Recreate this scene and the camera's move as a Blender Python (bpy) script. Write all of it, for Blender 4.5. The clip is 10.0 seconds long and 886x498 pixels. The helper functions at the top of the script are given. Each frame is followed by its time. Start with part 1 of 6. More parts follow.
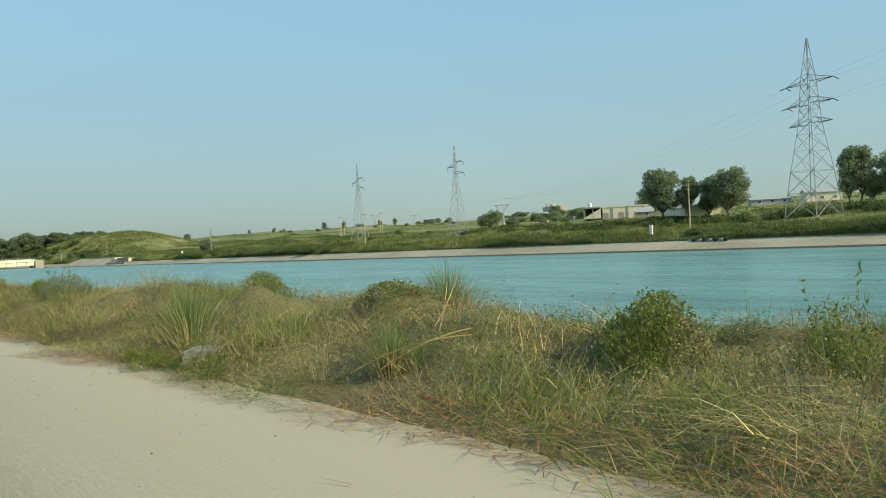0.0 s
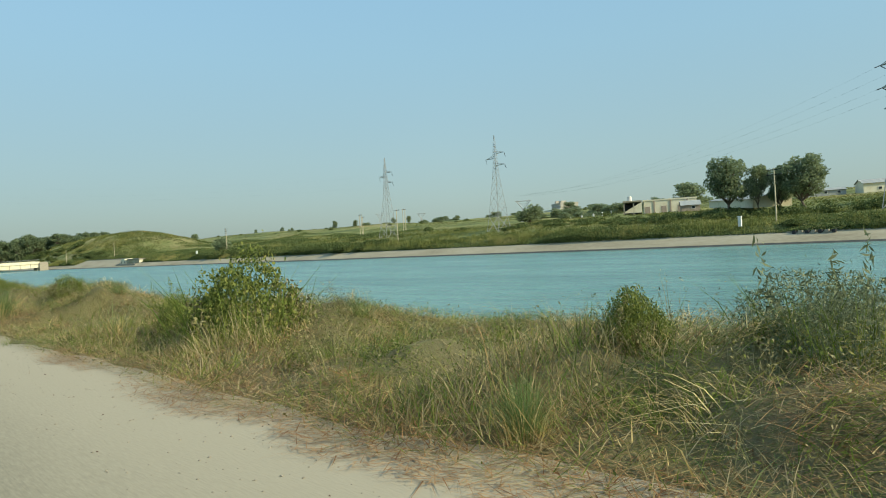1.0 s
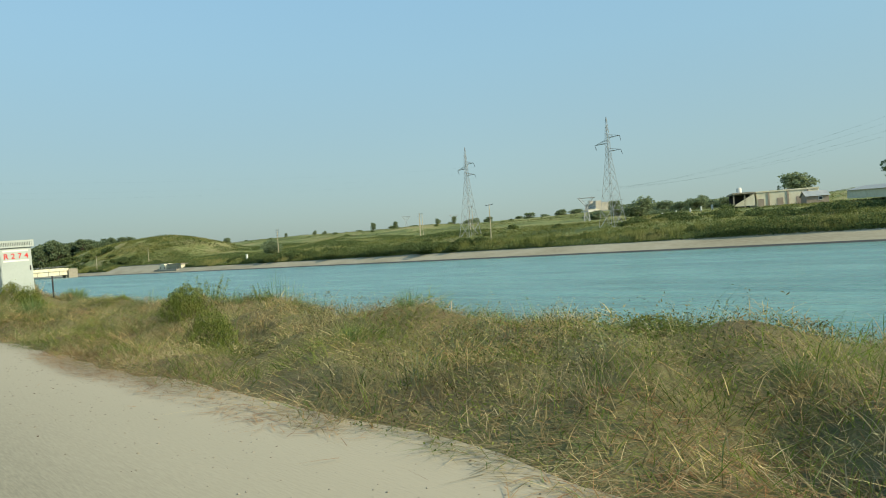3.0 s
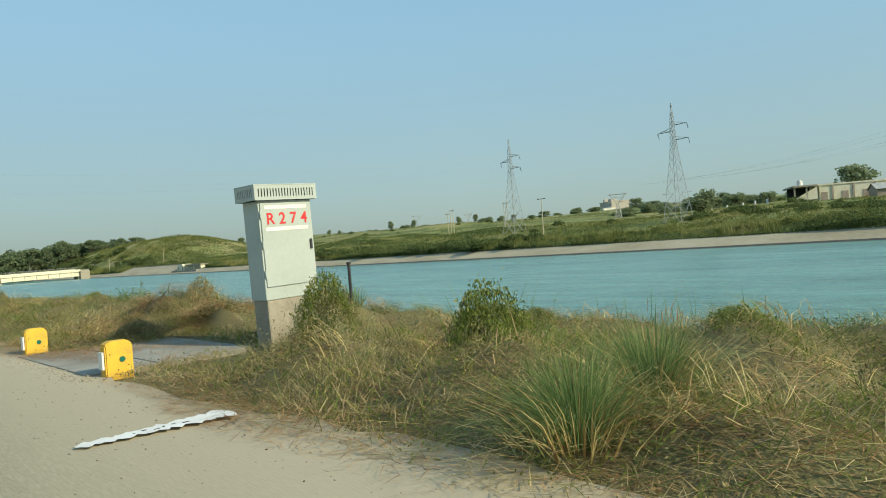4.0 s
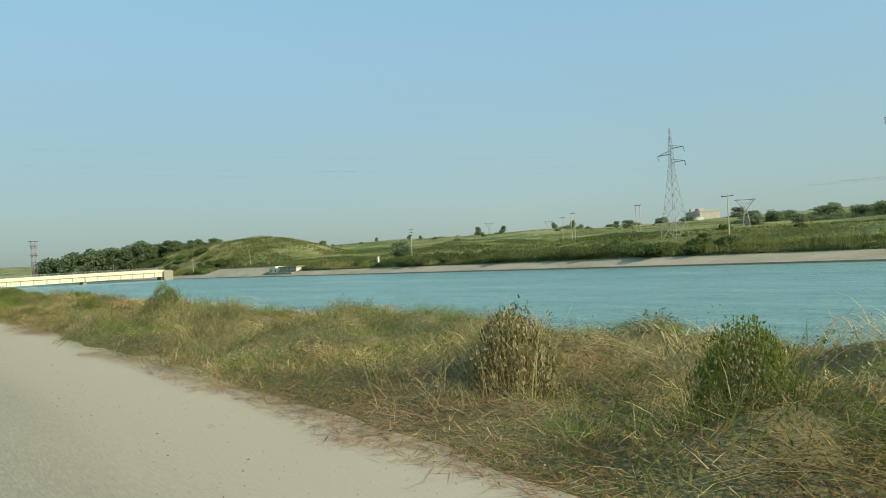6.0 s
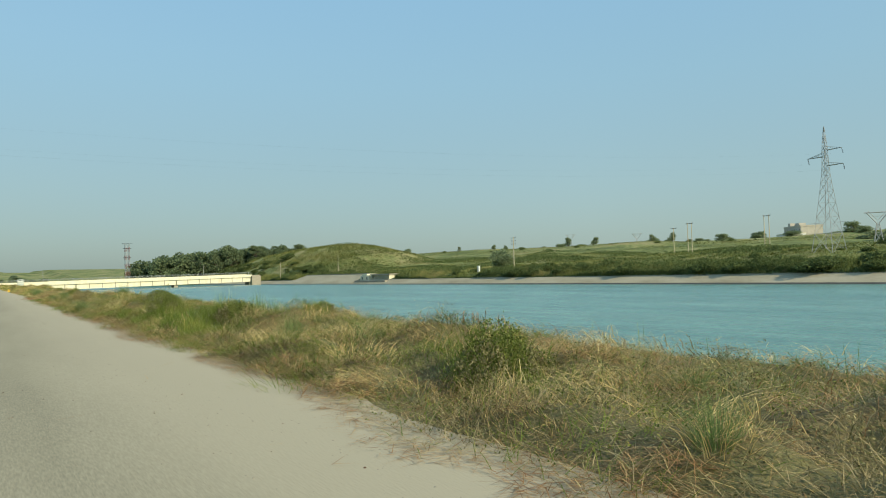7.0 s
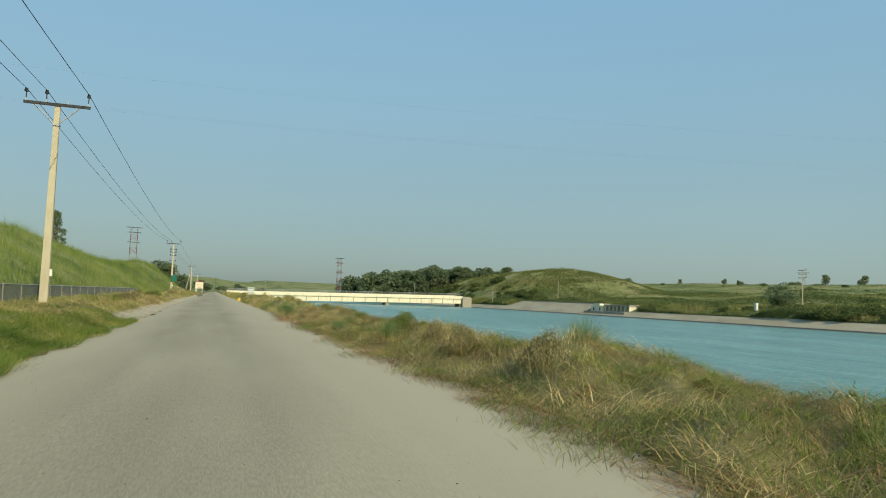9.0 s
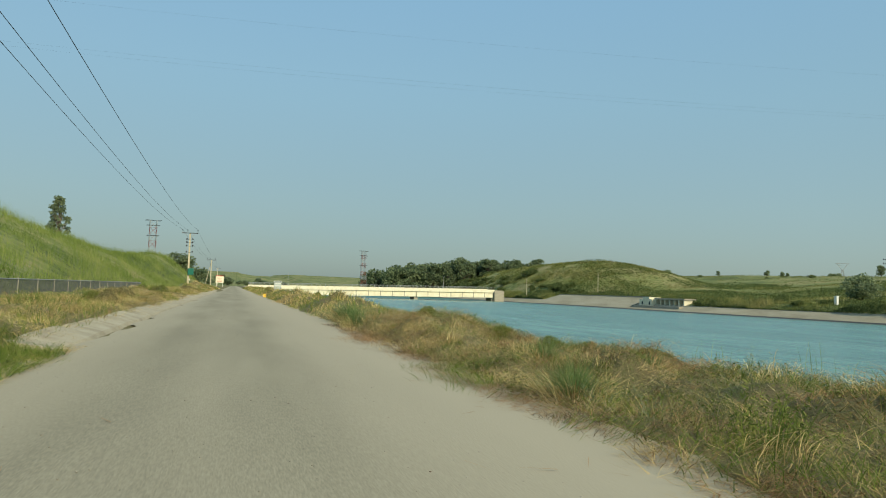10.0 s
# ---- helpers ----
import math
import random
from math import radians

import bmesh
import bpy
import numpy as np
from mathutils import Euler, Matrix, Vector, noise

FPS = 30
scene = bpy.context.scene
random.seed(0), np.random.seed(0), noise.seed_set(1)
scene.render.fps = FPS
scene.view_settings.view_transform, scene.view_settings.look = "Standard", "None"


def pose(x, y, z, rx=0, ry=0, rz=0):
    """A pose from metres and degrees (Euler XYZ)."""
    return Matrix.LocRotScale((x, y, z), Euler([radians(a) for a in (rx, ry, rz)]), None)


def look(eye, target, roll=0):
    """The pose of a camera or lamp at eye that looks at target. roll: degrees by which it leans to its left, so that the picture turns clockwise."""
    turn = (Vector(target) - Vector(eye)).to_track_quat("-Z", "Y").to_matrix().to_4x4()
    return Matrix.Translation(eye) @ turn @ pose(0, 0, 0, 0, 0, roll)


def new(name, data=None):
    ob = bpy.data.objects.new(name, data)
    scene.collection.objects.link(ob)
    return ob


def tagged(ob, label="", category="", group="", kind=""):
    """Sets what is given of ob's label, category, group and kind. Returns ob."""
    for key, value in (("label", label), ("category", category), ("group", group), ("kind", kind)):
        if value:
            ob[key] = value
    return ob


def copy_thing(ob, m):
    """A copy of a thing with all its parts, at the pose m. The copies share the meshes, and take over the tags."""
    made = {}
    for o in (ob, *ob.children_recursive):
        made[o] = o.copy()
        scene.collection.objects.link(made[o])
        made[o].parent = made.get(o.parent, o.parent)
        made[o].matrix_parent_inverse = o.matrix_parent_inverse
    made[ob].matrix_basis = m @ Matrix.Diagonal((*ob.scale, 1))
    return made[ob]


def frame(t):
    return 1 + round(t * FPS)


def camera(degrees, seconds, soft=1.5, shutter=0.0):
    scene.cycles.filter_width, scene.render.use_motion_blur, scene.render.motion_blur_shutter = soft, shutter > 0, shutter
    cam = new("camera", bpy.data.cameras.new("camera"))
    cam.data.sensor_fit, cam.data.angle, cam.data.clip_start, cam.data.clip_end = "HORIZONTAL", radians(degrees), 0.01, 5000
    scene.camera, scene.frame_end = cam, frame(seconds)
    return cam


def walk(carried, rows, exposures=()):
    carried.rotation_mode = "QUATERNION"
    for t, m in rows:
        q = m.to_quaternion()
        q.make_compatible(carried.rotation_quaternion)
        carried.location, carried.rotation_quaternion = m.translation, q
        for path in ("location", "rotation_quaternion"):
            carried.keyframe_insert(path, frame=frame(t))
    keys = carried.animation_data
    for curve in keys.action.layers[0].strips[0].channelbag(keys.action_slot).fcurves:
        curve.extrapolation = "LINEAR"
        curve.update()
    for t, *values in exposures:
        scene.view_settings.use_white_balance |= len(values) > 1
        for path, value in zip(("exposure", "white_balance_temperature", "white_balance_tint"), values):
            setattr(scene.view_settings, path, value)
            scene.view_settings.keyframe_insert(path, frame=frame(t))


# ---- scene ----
cam = camera(65.17, 10.0, 1.0)
PATH = [
    (0.0, pose(-0.005, -80.619, 1.45, 89.385, 2.819, -44.067)),
    (0.5, pose(-0.023, -71.211, 1.45, 89.251, 3.134, -44.317)),
    (1.0, pose(-0.040, -61.817, 1.45, 89.284, 3.332, -44.348)),
    (1.5, pose(-0.054, -52.452, 1.45, 89.404, 3.389, -44.203)),
    (2.0, pose(-0.066, -43.151, 1.45, 89.477, 3.476, -44.053)),
    (3.5, pose(-0.079, -15.832, 1.45, 89.722, 4.026, -43.593)),
    (3.9, pose(-0.072, -8.582, 1.45, 89.708, 4.075, -43.576)),
    (4.2, pose(-0.030, -3.165, 1.45, 89.783, 4.292, -43.566)),
    (4.5, pose(0.048, 2.247, 1.45, 89.898, 4.150, -43.436)),
    (5.0, pose(0.097, 11.214, 1.45, 90.125, 3.939, -42.882)),
    (5.5, pose(0.104, 20.192, 1.45, 90.378, 3.524, -41.396)),
    (7.0, pose(0.090, 47.283, 1.45, 91.887, 1.597, -33.533)),
    (7.5, pose(0.080, 56.134, 1.45, 92.654, 0.844, -30.097)),
    (8.0, pose(0.054, 64.936, 1.45, 93.449, -0.416, -26.384)),
    (8.5, pose(0.006, 73.714, 1.45, 94.020, -1.457, -21.763)),
    (9.0, pose(-0.019, 82.501, 1.45, 94.082, -1.935, -18.355)),
    (9.5, pose(-0.006, 91.295, 1.45, 93.801, -1.935, -16.908)),
    (10.0, pose(0.008, 100.122, 1.45, 93.492, -1.711, -16.782)),
]
walk(cam, PATH, [(0.0, 0.3, 7000.0, 0.0), (2.2, 0.32, 7000.0, 0.0), (4.0, 0.26, 7000.0, 0.0), (5.5, 0.27, 7000.0, 0.0), (7.5, 0.17, 7000.0, 0.0), (9.0, 0.02, 7000.0, 0.0), (10.0, 0.03, 7000.0, 0.0)])

# ---- light ----
SUN_AZ, SUN_EL = radians(166.0), radians(30.0)   # clockwise from +y, above the horizon
world = bpy.data.worlds.new("sky")
scene.world = world
world.use_nodes = True
wn = world.node_tree
wn.nodes.clear()
sky = wn.nodes.new("ShaderNodeTexSky")
sky.sky_type = "NISHITA"
sky.sun_disc = False
sky.sun_elevation, sky.sun_rotation = SUN_EL, SUN_AZ
sky.air_density, sky.dust_density, sky.ozone_density, sky.altitude = 1.0, 2.0, 2.0, 300.0
# hazy air: the clear sky is veiled by dust that is palest at the horizon
dirn = wn.nodes.new("ShaderNodeTexCoord")
sepz = wn.nodes.new("ShaderNodeSeparateXYZ")
wn.links.new(dirn.outputs["Generated"], sepz.inputs[0])
haze = wn.nodes.new("ShaderNodeValToRGB")
el = haze.color_ramp.elements
el[0].position, el[0].color = 0.0, (0.283, 0.365, 0.388, 1)
el[1].position, el[1].color = 1.0, (0.15, 0.33, 0.62, 1)
for pos, col in ((0.12, (0.298, 0.435, 0.52)), (0.26, (0.287, 0.48, 0.66)), (0.42, (0.267, 0.49, 0.765))):
    e = el.new(pos)
    e.color = (*col, 1)
wn.links.new(sepz.outputs[2], haze.inputs[0])
dim = wn.nodes.new("ShaderNodeMix")
dim.data_type, dim.blend_type = "RGBA", "MULTIPLY"
dim.inputs[0].default_value = 1.0
wn.links.new(sky.outputs[0], dim.inputs[6])
dim.inputs[7].default_value = (0.13, 0.13, 0.13, 1)
veil = wn.nodes.new("ShaderNodeMix")
veil.data_type = "RGBA"
veil.inputs[0].default_value = 0.75
wn.links.new(dim.outputs[2], veil.inputs[6])
wn.links.new(haze.outputs[0], veil.inputs[7])
# the low sky opposite the sun is duller than the rest of the horizon
away = wn.nodes.new("ShaderNodeMapRange")
away.inputs["From Min"].default_value, away.inputs["From Max"].default_value = 0.7, 1.0
away.inputs["To Min"].default_value, away.inputs["To Max"].default_value = 0.0, 0.17
wn.links.new(sepz.outputs[1], away.inputs["Value"])
low = wn.nodes.new("ShaderNodeMapRange")
low.inputs["From Min"].default_value, low.inputs["From Max"].default_value = 0.0, 0.3
low.inputs["To Min"].default_value, low.inputs["To Max"].default_value = 1.0, 0.0
wn.links.new(sepz.outputs[2], low.inputs["Value"])
dull = wn.nodes.new("ShaderNodeMath")
dull.operation = "MULTIPLY"
wn.links.new(away.outputs[0], dull.inputs[0])
wn.links.new(low.outputs[0], dull.inputs[1])
dusk = wn.nodes.new("ShaderNodeMix")
dusk.data_type = "RGBA"
wn.links.new(dull.outputs[0], dusk.inputs[0])
wn.links.new(veil.outputs[2], dusk.inputs[6])
dusk.inputs[7].default_value = (0.03, 0.05, 0.06, 1)
bg = wn.nodes.new("ShaderNodeBackground")
bg.inputs["Strength"].default_value = 1.0
wout = wn.nodes.new("ShaderNodeOutputWorld")
wn.links.new(dusk.outputs[2], bg.inputs[0])
wn.links.new(bg.outputs[0], wout.inputs[0])
sun_data = bpy.data.lights.new("sun", "SUN")
sun_data.energy, sun_data.angle, sun_data.color = 4.0, radians(0.6), (1.0, 0.9, 0.74)
sun = new("sun", sun_data)
sun.matrix_world = look((0, 0, 0), (-math.sin(SUN_AZ) * math.cos(SUN_EL), -math.cos(SUN_AZ) * math.cos(SUN_EL), -math.sin(SUN_EL)))
scene.view_settings.exposure = 0.0


# ---- materials ----
def ramp_node(nt, stops):
    r = nt.nodes.new("ShaderNodeValToRGB")
    e = r.color_ramp.elements
    while len(e) < len(stops):
        e.new(0.5)
    for k, (p, c) in enumerate(stops):
        e[k].position = p
        e[k].color = (*c, 1)
    return r


def surface(name, stops, scale=4.0, fine=40.0, rough=0.8, bump=0.3, metal=0.0, mix=0.35, stretch=(1, 1, 1), spec=0.3, through_light=0.0, island=0.0, dist=0.02, rnd=0.0, patches=False):
    """A procedural surface: a colour ramp over broad and fine noise, with relief; island > 0 varies it piece by piece."""
    m = bpy.data.materials.new(name)
    m.use_nodes = True
    nt = m.node_tree
    nt.nodes.clear()
    L = nt.links.new
    out = nt.nodes.new("ShaderNodeOutputMaterial")
    b = nt.nodes.new("ShaderNodeBsdfPrincipled")
    tc = nt.nodes.new("ShaderNodeTexCoord")
    mp = nt.nodes.new("ShaderNodeMapping")
    mp.inputs["Scale"].default_value = stretch
    L(tc.outputs["Object"], mp.inputs[0])
    n1 = nt.nodes.new("ShaderNodeTexNoise")
    n1.inputs["Scale"].default_value, n1.inputs["Detail"].default_value = scale, 5.0
    n2 = nt.nodes.new("ShaderNodeTexNoise")
    n2.inputs["Scale"].default_value, n2.inputs["Detail"].default_value = fine, 3.0
    L(mp.outputs[0], n1.inputs["Vector"])
    L(mp.outputs[0], n2.inputs["Vector"])
    mx = nt.nodes.new("ShaderNodeMix")
    mx.inputs[0].default_value = mix
    L(n1.outputs[0], mx.inputs[2])
    L(n2.outputs[0], mx.inputs[3])
    value = mx.outputs[0]
    if patches:
        spread = nt.nodes.new("ShaderNodeMapRange")
        spread.inputs["From Min"].default_value, spread.inputs["From Max"].default_value = 0.3, 0.68
        L(value, spread.inputs["Value"])
        value = spread.outputs[0]
    if island or rnd:
        if island:
            g = nt.nodes.new("ShaderNodeNewGeometry")
            src = g.outputs["Random Per Island"]
        else:
            g = nt.nodes.new("ShaderNodeObjectInfo")
            src = g.outputs["Random"]
        m2 = nt.nodes.new("ShaderNodeMix")
        m2.inputs[0].default_value = island or rnd
        L(value, m2.inputs[2])
        L(src, m2.inputs[3])
        value = m2.outputs[0]
    r = ramp_node(nt, stops)
    L(value, r.inputs[0])
    L(r.outputs[0], b.inputs["Base Color"])
    b.inputs["Roughness"].default_value = rough
    b.inputs["Metallic"].default_value = metal
    b.inputs["Specular IOR Level"].default_value = spec
    if bump:
        bp = nt.nodes.new("ShaderNodeBump")
        bp.inputs["Strength"].default_value, bp.inputs["Distance"].default_value = bump, dist
        L(mx.outputs[0], bp.inputs["Height"])
        L(bp.outputs[0], b.inputs["Normal"])
    if through_light:
        tr = nt.nodes.new("ShaderNodeBsdfTranslucent")
        L(r.outputs[0], tr.inputs[0])
        ms = nt.nodes.new("ShaderNodeMixShader")
        ms.inputs[0].default_value = through_light
        L(b.outputs[0], ms.inputs[1])
        L(tr.outputs[0], ms.inputs[2])
        L(ms.outputs[0], out.inputs[0])
    else:
        L(b.outputs[0], out.inputs[0])
    return m


def road_surface():
    """Worn asphalt: a grey middle, wheel tracks and pale dust that thickens towards the edges."""
    m = surface("worn_asphalt", [(0.3, (0.21, 0.186, 0.127)), (0.5, (0.31, 0.272, 0.183)), (0.72, (0.425, 0.37, 0.255))], 0.6, 60.0, 0.9, 0.55, mix=0.5, dist=0.015, spec=0.2, stretch=(1, 0.16, 1))
    nt = m.node_tree
    L = nt.links.new
    b = next(n for n in nt.nodes if n.type == "BSDF_PRINCIPLED")
    old = b.inputs["Base Color"].links[0].from_socket
    tc = nt.nodes.new("ShaderNodeTexCoord")
    sep = nt.nodes.new("ShaderNodeSeparateXYZ")
    L(tc.outputs["Object"], sep.inputs[0])
    n = nt.nodes.new("ShaderNodeTexNoise")
    n.inputs["Scale"].default_value, n.inputs["Detail"].default_value = 0.5, 6.0
    mp = nt.nodes.new("ShaderNodeMapping")
    mp.inputs["Scale"].default_value = (1.0, 0.03, 1.0)
    L(tc.outputs["Object"], mp.inputs[0])
    L(mp.outputs[0], n.inputs["Vector"])
    wob = nt.nodes.new("ShaderNodeMath")
    wob.operation = "MULTIPLY_ADD"
    wob.inputs[1].default_value, wob.inputs[2].default_value = 1.1, -0.55
    L(n.outputs[0], wob.inputs[0])
    add = nt.nodes.new("ShaderNodeMath")
    L(sep.outputs[0], add.inputs[0])
    L(wob.outputs[0], add.inputs[1])
    mr = nt.nodes.new("ShaderNodeMapRange")
    mr.inputs["From Min"].default_value, mr.inputs["From Max"].default_value = -4.0, 4.0
    L(add.outputs[0], mr.inputs["Value"])
    r = ramp_node(nt, [(0.0, (1, 1, 1)), (0.14, (0.75, 0.75, 0.75)), (0.3, (0.05, 0.05, 0.05)), (0.47, (0.22, 0.22, 0.22)), (0.58, (0.04, 0.04, 0.04)), (0.72, (0.72, 0.72, 0.72)), (0.86, (1, 1, 1))])
    L(mr.outputs[0], r.inputs[0])
    mx = nt.nodes.new("ShaderNodeMix")
    mx.data_type = "RGBA"
    L(r.outputs[0], mx.inputs[0])
    L(old, mx.inputs[6])
    mx.inputs[7].default_value = (0.44, 0.378, 0.262, 1)
    L(mx.outputs[2], b.inputs["Base Color"])
    return m


def water_surface():
    # streaks in the colour stand in for dark ripple reflections on the silty water
    m = surface("silty_water_painted_ripples", [(0.35, (0.08, 0.185, 0.155)), (0.5, (0.122, 0.255, 0.212)), (0.64, (0.16, 0.315, 0.26))], 0.09, 0.55, 0.26, 0.0, spec=0.32, stretch=(1, 0.2, 1), mix=0.5)
    nt = m.node_tree
    L = nt.links.new
    b = next(n for n in nt.nodes if n.type == "BSDF_PRINCIPLED")
    tc = nt.nodes.new("ShaderNodeTexCoord")
    h = None
    for sc, st, amp in ((0.35, (1.0, 0.35, 1), 0.5), (1.6, (1.0, 0.5, 1), 0.35), (0.03, (2.0, 0.5, 1), 1.5)):
        mp = nt.nodes.new("ShaderNodeMapping")
        mp.inputs["Scale"].default_value = st
        L(tc.outputs["Object"], mp.inputs[0])
        n = nt.nodes.new("ShaderNodeTexNoise")
        n.inputs["Scale"].default_value, n.inputs["Detail"].default_value = sc, 4.0
        L(mp.outputs[0], n.inputs["Vector"])
        k = nt.nodes.new("ShaderNodeMath")
        k.operation = "MULTIPLY_ADD"
        k.inputs[1].default_value = amp
        L(n.outputs[0], k.inputs[0])
        if h:
            L(h, k.inputs[2])
        h = k.outputs[0]
    bp = nt.nodes.new("ShaderNodeBump")
    bp.inputs["Strength"].default_value, bp.inputs["Distance"].default_value = 1.0, 0.7
    L(h, bp.inputs["Height"])
    L(bp.outputs[0], b.inputs["Normal"])
    return m


M_ROAD = road_surface()
M_WATER = water_surface()
M_SOIL = surface("matted_straw_litter", [(0.28, (0.12, 0.088, 0.048)), (0.42, (0.205, 0.16, 0.078)), (0.55, (0.155, 0.148, 0.058)), (0.68, (0.29, 0.23, 0.115)), (0.8, (0.38, 0.305, 0.17))], 1.1, 38.0, 0.95, 1.0, dist=0.06, mix=0.5, stretch=(1, 0.55, 1))
M_FIELD = surface("grassy_slope", [(0.3, (0.09, 0.115, 0.034)), (0.45, (0.155, 0.185, 0.052)), (0.6, (0.225, 0.235, 0.075)), (0.75, (0.30, 0.26, 0.115))], 0.035, 0.6, 0.95, 0.9, mix=0.45, dist=0.5, patches=True)
M_LINING = surface("weathered_concrete_lining", [(0.3, (0.27, 0.225, 0.145)), (0.5, (0.39, 0.335, 0.225)), (0.72, (0.48, 0.42, 0.3))], 0.25, 3.0, 0.9, 0.3, stretch=(1, 0.3, 1))
M_WETSHADE = surface("wet_shaded_concrete", [(0.3, (0.06, 0.055, 0.045)), (0.7, (0.12, 0.11, 0.09))], 0.6, 6.0, 0.6, 0.2)
M_KERB = surface("dusty_kerb_concrete", [(0.25, (0.27, 0.22, 0.145)), (0.5, (0.42, 0.36, 0.245)), (0.75, (0.5, 0.44, 0.31))], 1.3, 22.0, 0.92, 0.9, dist=0.03)
M_CONC = surface("stained_concrete", [(0.25, (0.2, 0.175, 0.13)), (0.5, (0.33, 0.295, 0.225)), (0.75, (0.43, 0.39, 0.3))], 2.2, 30.0, 0.88, 0.4, dist=0.01)
M_SLAB = surface("pale_concrete_slab", [(0.25, (0.2, 0.17, 0.12)), (0.45, (0.28, 0.255, 0.2)), (0.6, (0.33, 0.315, 0.265)), (0.8, (0.38, 0.365, 0.31))], 1.3, 40.0, 0.85, 0.3, dist=0.008)
M_CREAM = surface("cream_painted_concrete", [(0.2, (0.55, 0.47, 0.3)), (0.5, (0.72, 0.66, 0.48)), (0.8, (0.78, 0.74, 0.58))], 0.6, 8.0, 0.8, 0.15)
M_STEEL = surface("galvanised_steel", [(0.3, (0.3, 0.31, 0.3)), (0.7, (0.44, 0.45, 0.44))], 2.0, 20.0, 0.6, 0.1, metal=0.15)
M_NETTING = surface("weathered_netting", [(0.3, (0.09, 0.1, 0.09)), (0.7, (0.15, 0.16, 0.145))], 3.0, 20.0, 0.7, 0.1, metal=0.2)
M_DARK = surface("dark_steel", [(0.3, (0.025, 0.025, 0.027)), (0.7, (0.06, 0.06, 0.062))], 3.0, 20.0, 0.6, 0.1, metal=0.3)
M_RUST = surface("rusty_steel", [(0.3, (0.07, 0.04, 0.025)), (0.6, (0.14, 0.08, 0.05)), (0.8, (0.2, 0.14, 0.1))], 6.0, 40.0, 0.85, 0.4)
M_PAINT = surface("pale_grey_enamel", [(0.2, (0.36, 0.4, 0.36)), (0.55, (0.43, 0.475, 0.43)), (0.8, (0.47, 0.51, 0.46))], 1.5, 14.0, 0.5, 0.06, spec=0.4)
M_YELLOW = surface("yellow_road_paint", [(0.3, (0.3, 0.19, 0.08)), (0.4, (0.66, 0.4, 0.06)), (0.58, (0.76, 0.47, 0.05)), (0.72, (0.8, 0.56, 0.16))], 5.0, 40.0, 0.6, 0.2, dist=0.005)
M_GREEN_P = surface("green_reflector", [(0.3, (0.01, 0.1, 0.07)), (0.7, (0.02, 0.16, 0.11))], 10.0, 60.0, 0.35, 0.0)
M_WHITE = surface("white_paint", [(0.25, (0.6, 0.58, 0.52)), (0.6, (0.78, 0.77, 0.72))], 4.0, 40.0, 0.7, 0.15, dist=0.004)
M_RED = surface("red_paint", [(0.3, (0.55, 0.03, 0.03)), (0.7, (0.68, 0.05, 0.05))], 12.0, 60.0, 0.6, 0.0)
M_DULLRED = surface("faded_red_steel", [(0.3, (0.22, 0.07, 0.06)), (0.7, (0.3, 0.12, 0.1))], 2.0, 20.0, 0.7, 0.0)
M_BLACK = surface("black_paint", [(0.3, (0.012, 0.012, 0.012)), (0.7, (0.03, 0.03, 0.03))], 10.0, 50.0, 0.7, 0.0)
M_POLE = surface("spun_concrete_pole", [(0.25, (0.4, 0.34, 0.22)), (0.6, (0.52, 0.46, 0.32))], 3.0, 30.0, 0.85, 0.2, stretch=(1, 1, 0.3))
M_BRICK = surface("plastered_brickwork", [(0.25, (0.26, 0.2, 0.15)), (0.6, (0.4, 0.33, 0.26))], 1.0, 12.0, 0.9, 0.3)
M_ROOF = surface("corrugated_roof_sheet", [(0.3, (0.3, 0.31, 0.29)), (0.7, (0.42, 0.43, 0.4))], 1.0, 10.0, 0.7, 0.1)
M_GLASS = surface("dark_window_glass", [(0.3, (0.02, 0.025, 0.03)), (0.7, (0.04, 0.05, 0.055))], 2.0, 10.0, 0.12, 0.0, spec=0.5)
M_BARK = surface("grey_brown_bark", [(0.3, (0.09, 0.07, 0.05)), (0.7, (0.2, 0.16, 0.12))], 5.0, 30.0, 0.95, 0.6, stretch=(1, 1, 0.2))
G = dict(scale=0.7, fine=3.0, rough=0.85, bump=0.0, spec=0.12, mix=0.2, patches=True)
M_GREYLEAF = surface("grey_green_leaves", [(0.15, (0.105, 0.128, 0.068)), (0.5, (0.195, 0.225, 0.120)), (0.85, (0.330, 0.345, 0.195))], island=0.7, through_light=0.3, **G)
M_PALEWALL = surface("pale_plaster", [(0.25, (0.36, 0.33, 0.27)), (0.6, (0.5, 0.46, 0.38))], 0.6, 8.0, 0.9, 0.2)
M_STRAW = surface("dry_straw", [(0.2, (0.235, 0.149, 0.064)), (0.42, (0.469, 0.330, 0.141)), (0.6, (0.690, 0.517, 0.223)), (0.85, (0.850, 0.711, 0.353))], island=0.45, through_light=0.28, **G)
M_GRASS = surface("green_grass", [(0.15, (0.074, 0.120, 0.023)), (0.45, (0.149, 0.216, 0.040)), (0.65, (0.237, 0.287, 0.062)), (0.88, (0.429, 0.378, 0.111))], island=0.42, through_light=0.4, **G)
M_SEDGE = surface("green_sedge", [(0.2, (0.11, 0.18, 0.055)), (0.55, (0.2, 0.285, 0.095)), (0.85, (0.36, 0.40, 0.17))], island=0.6, through_light=0.45, **G)
M_LEAF = surface("bush_leaves", [(0.15, (0.09, 0.12, 0.033)), (0.5, (0.19, 0.23, 0.055)), (0.8, (0.31, 0.325, 0.09)), (0.95, (0.448, 0.345, 0.143))], island=0.7, through_light=0.45, **G)
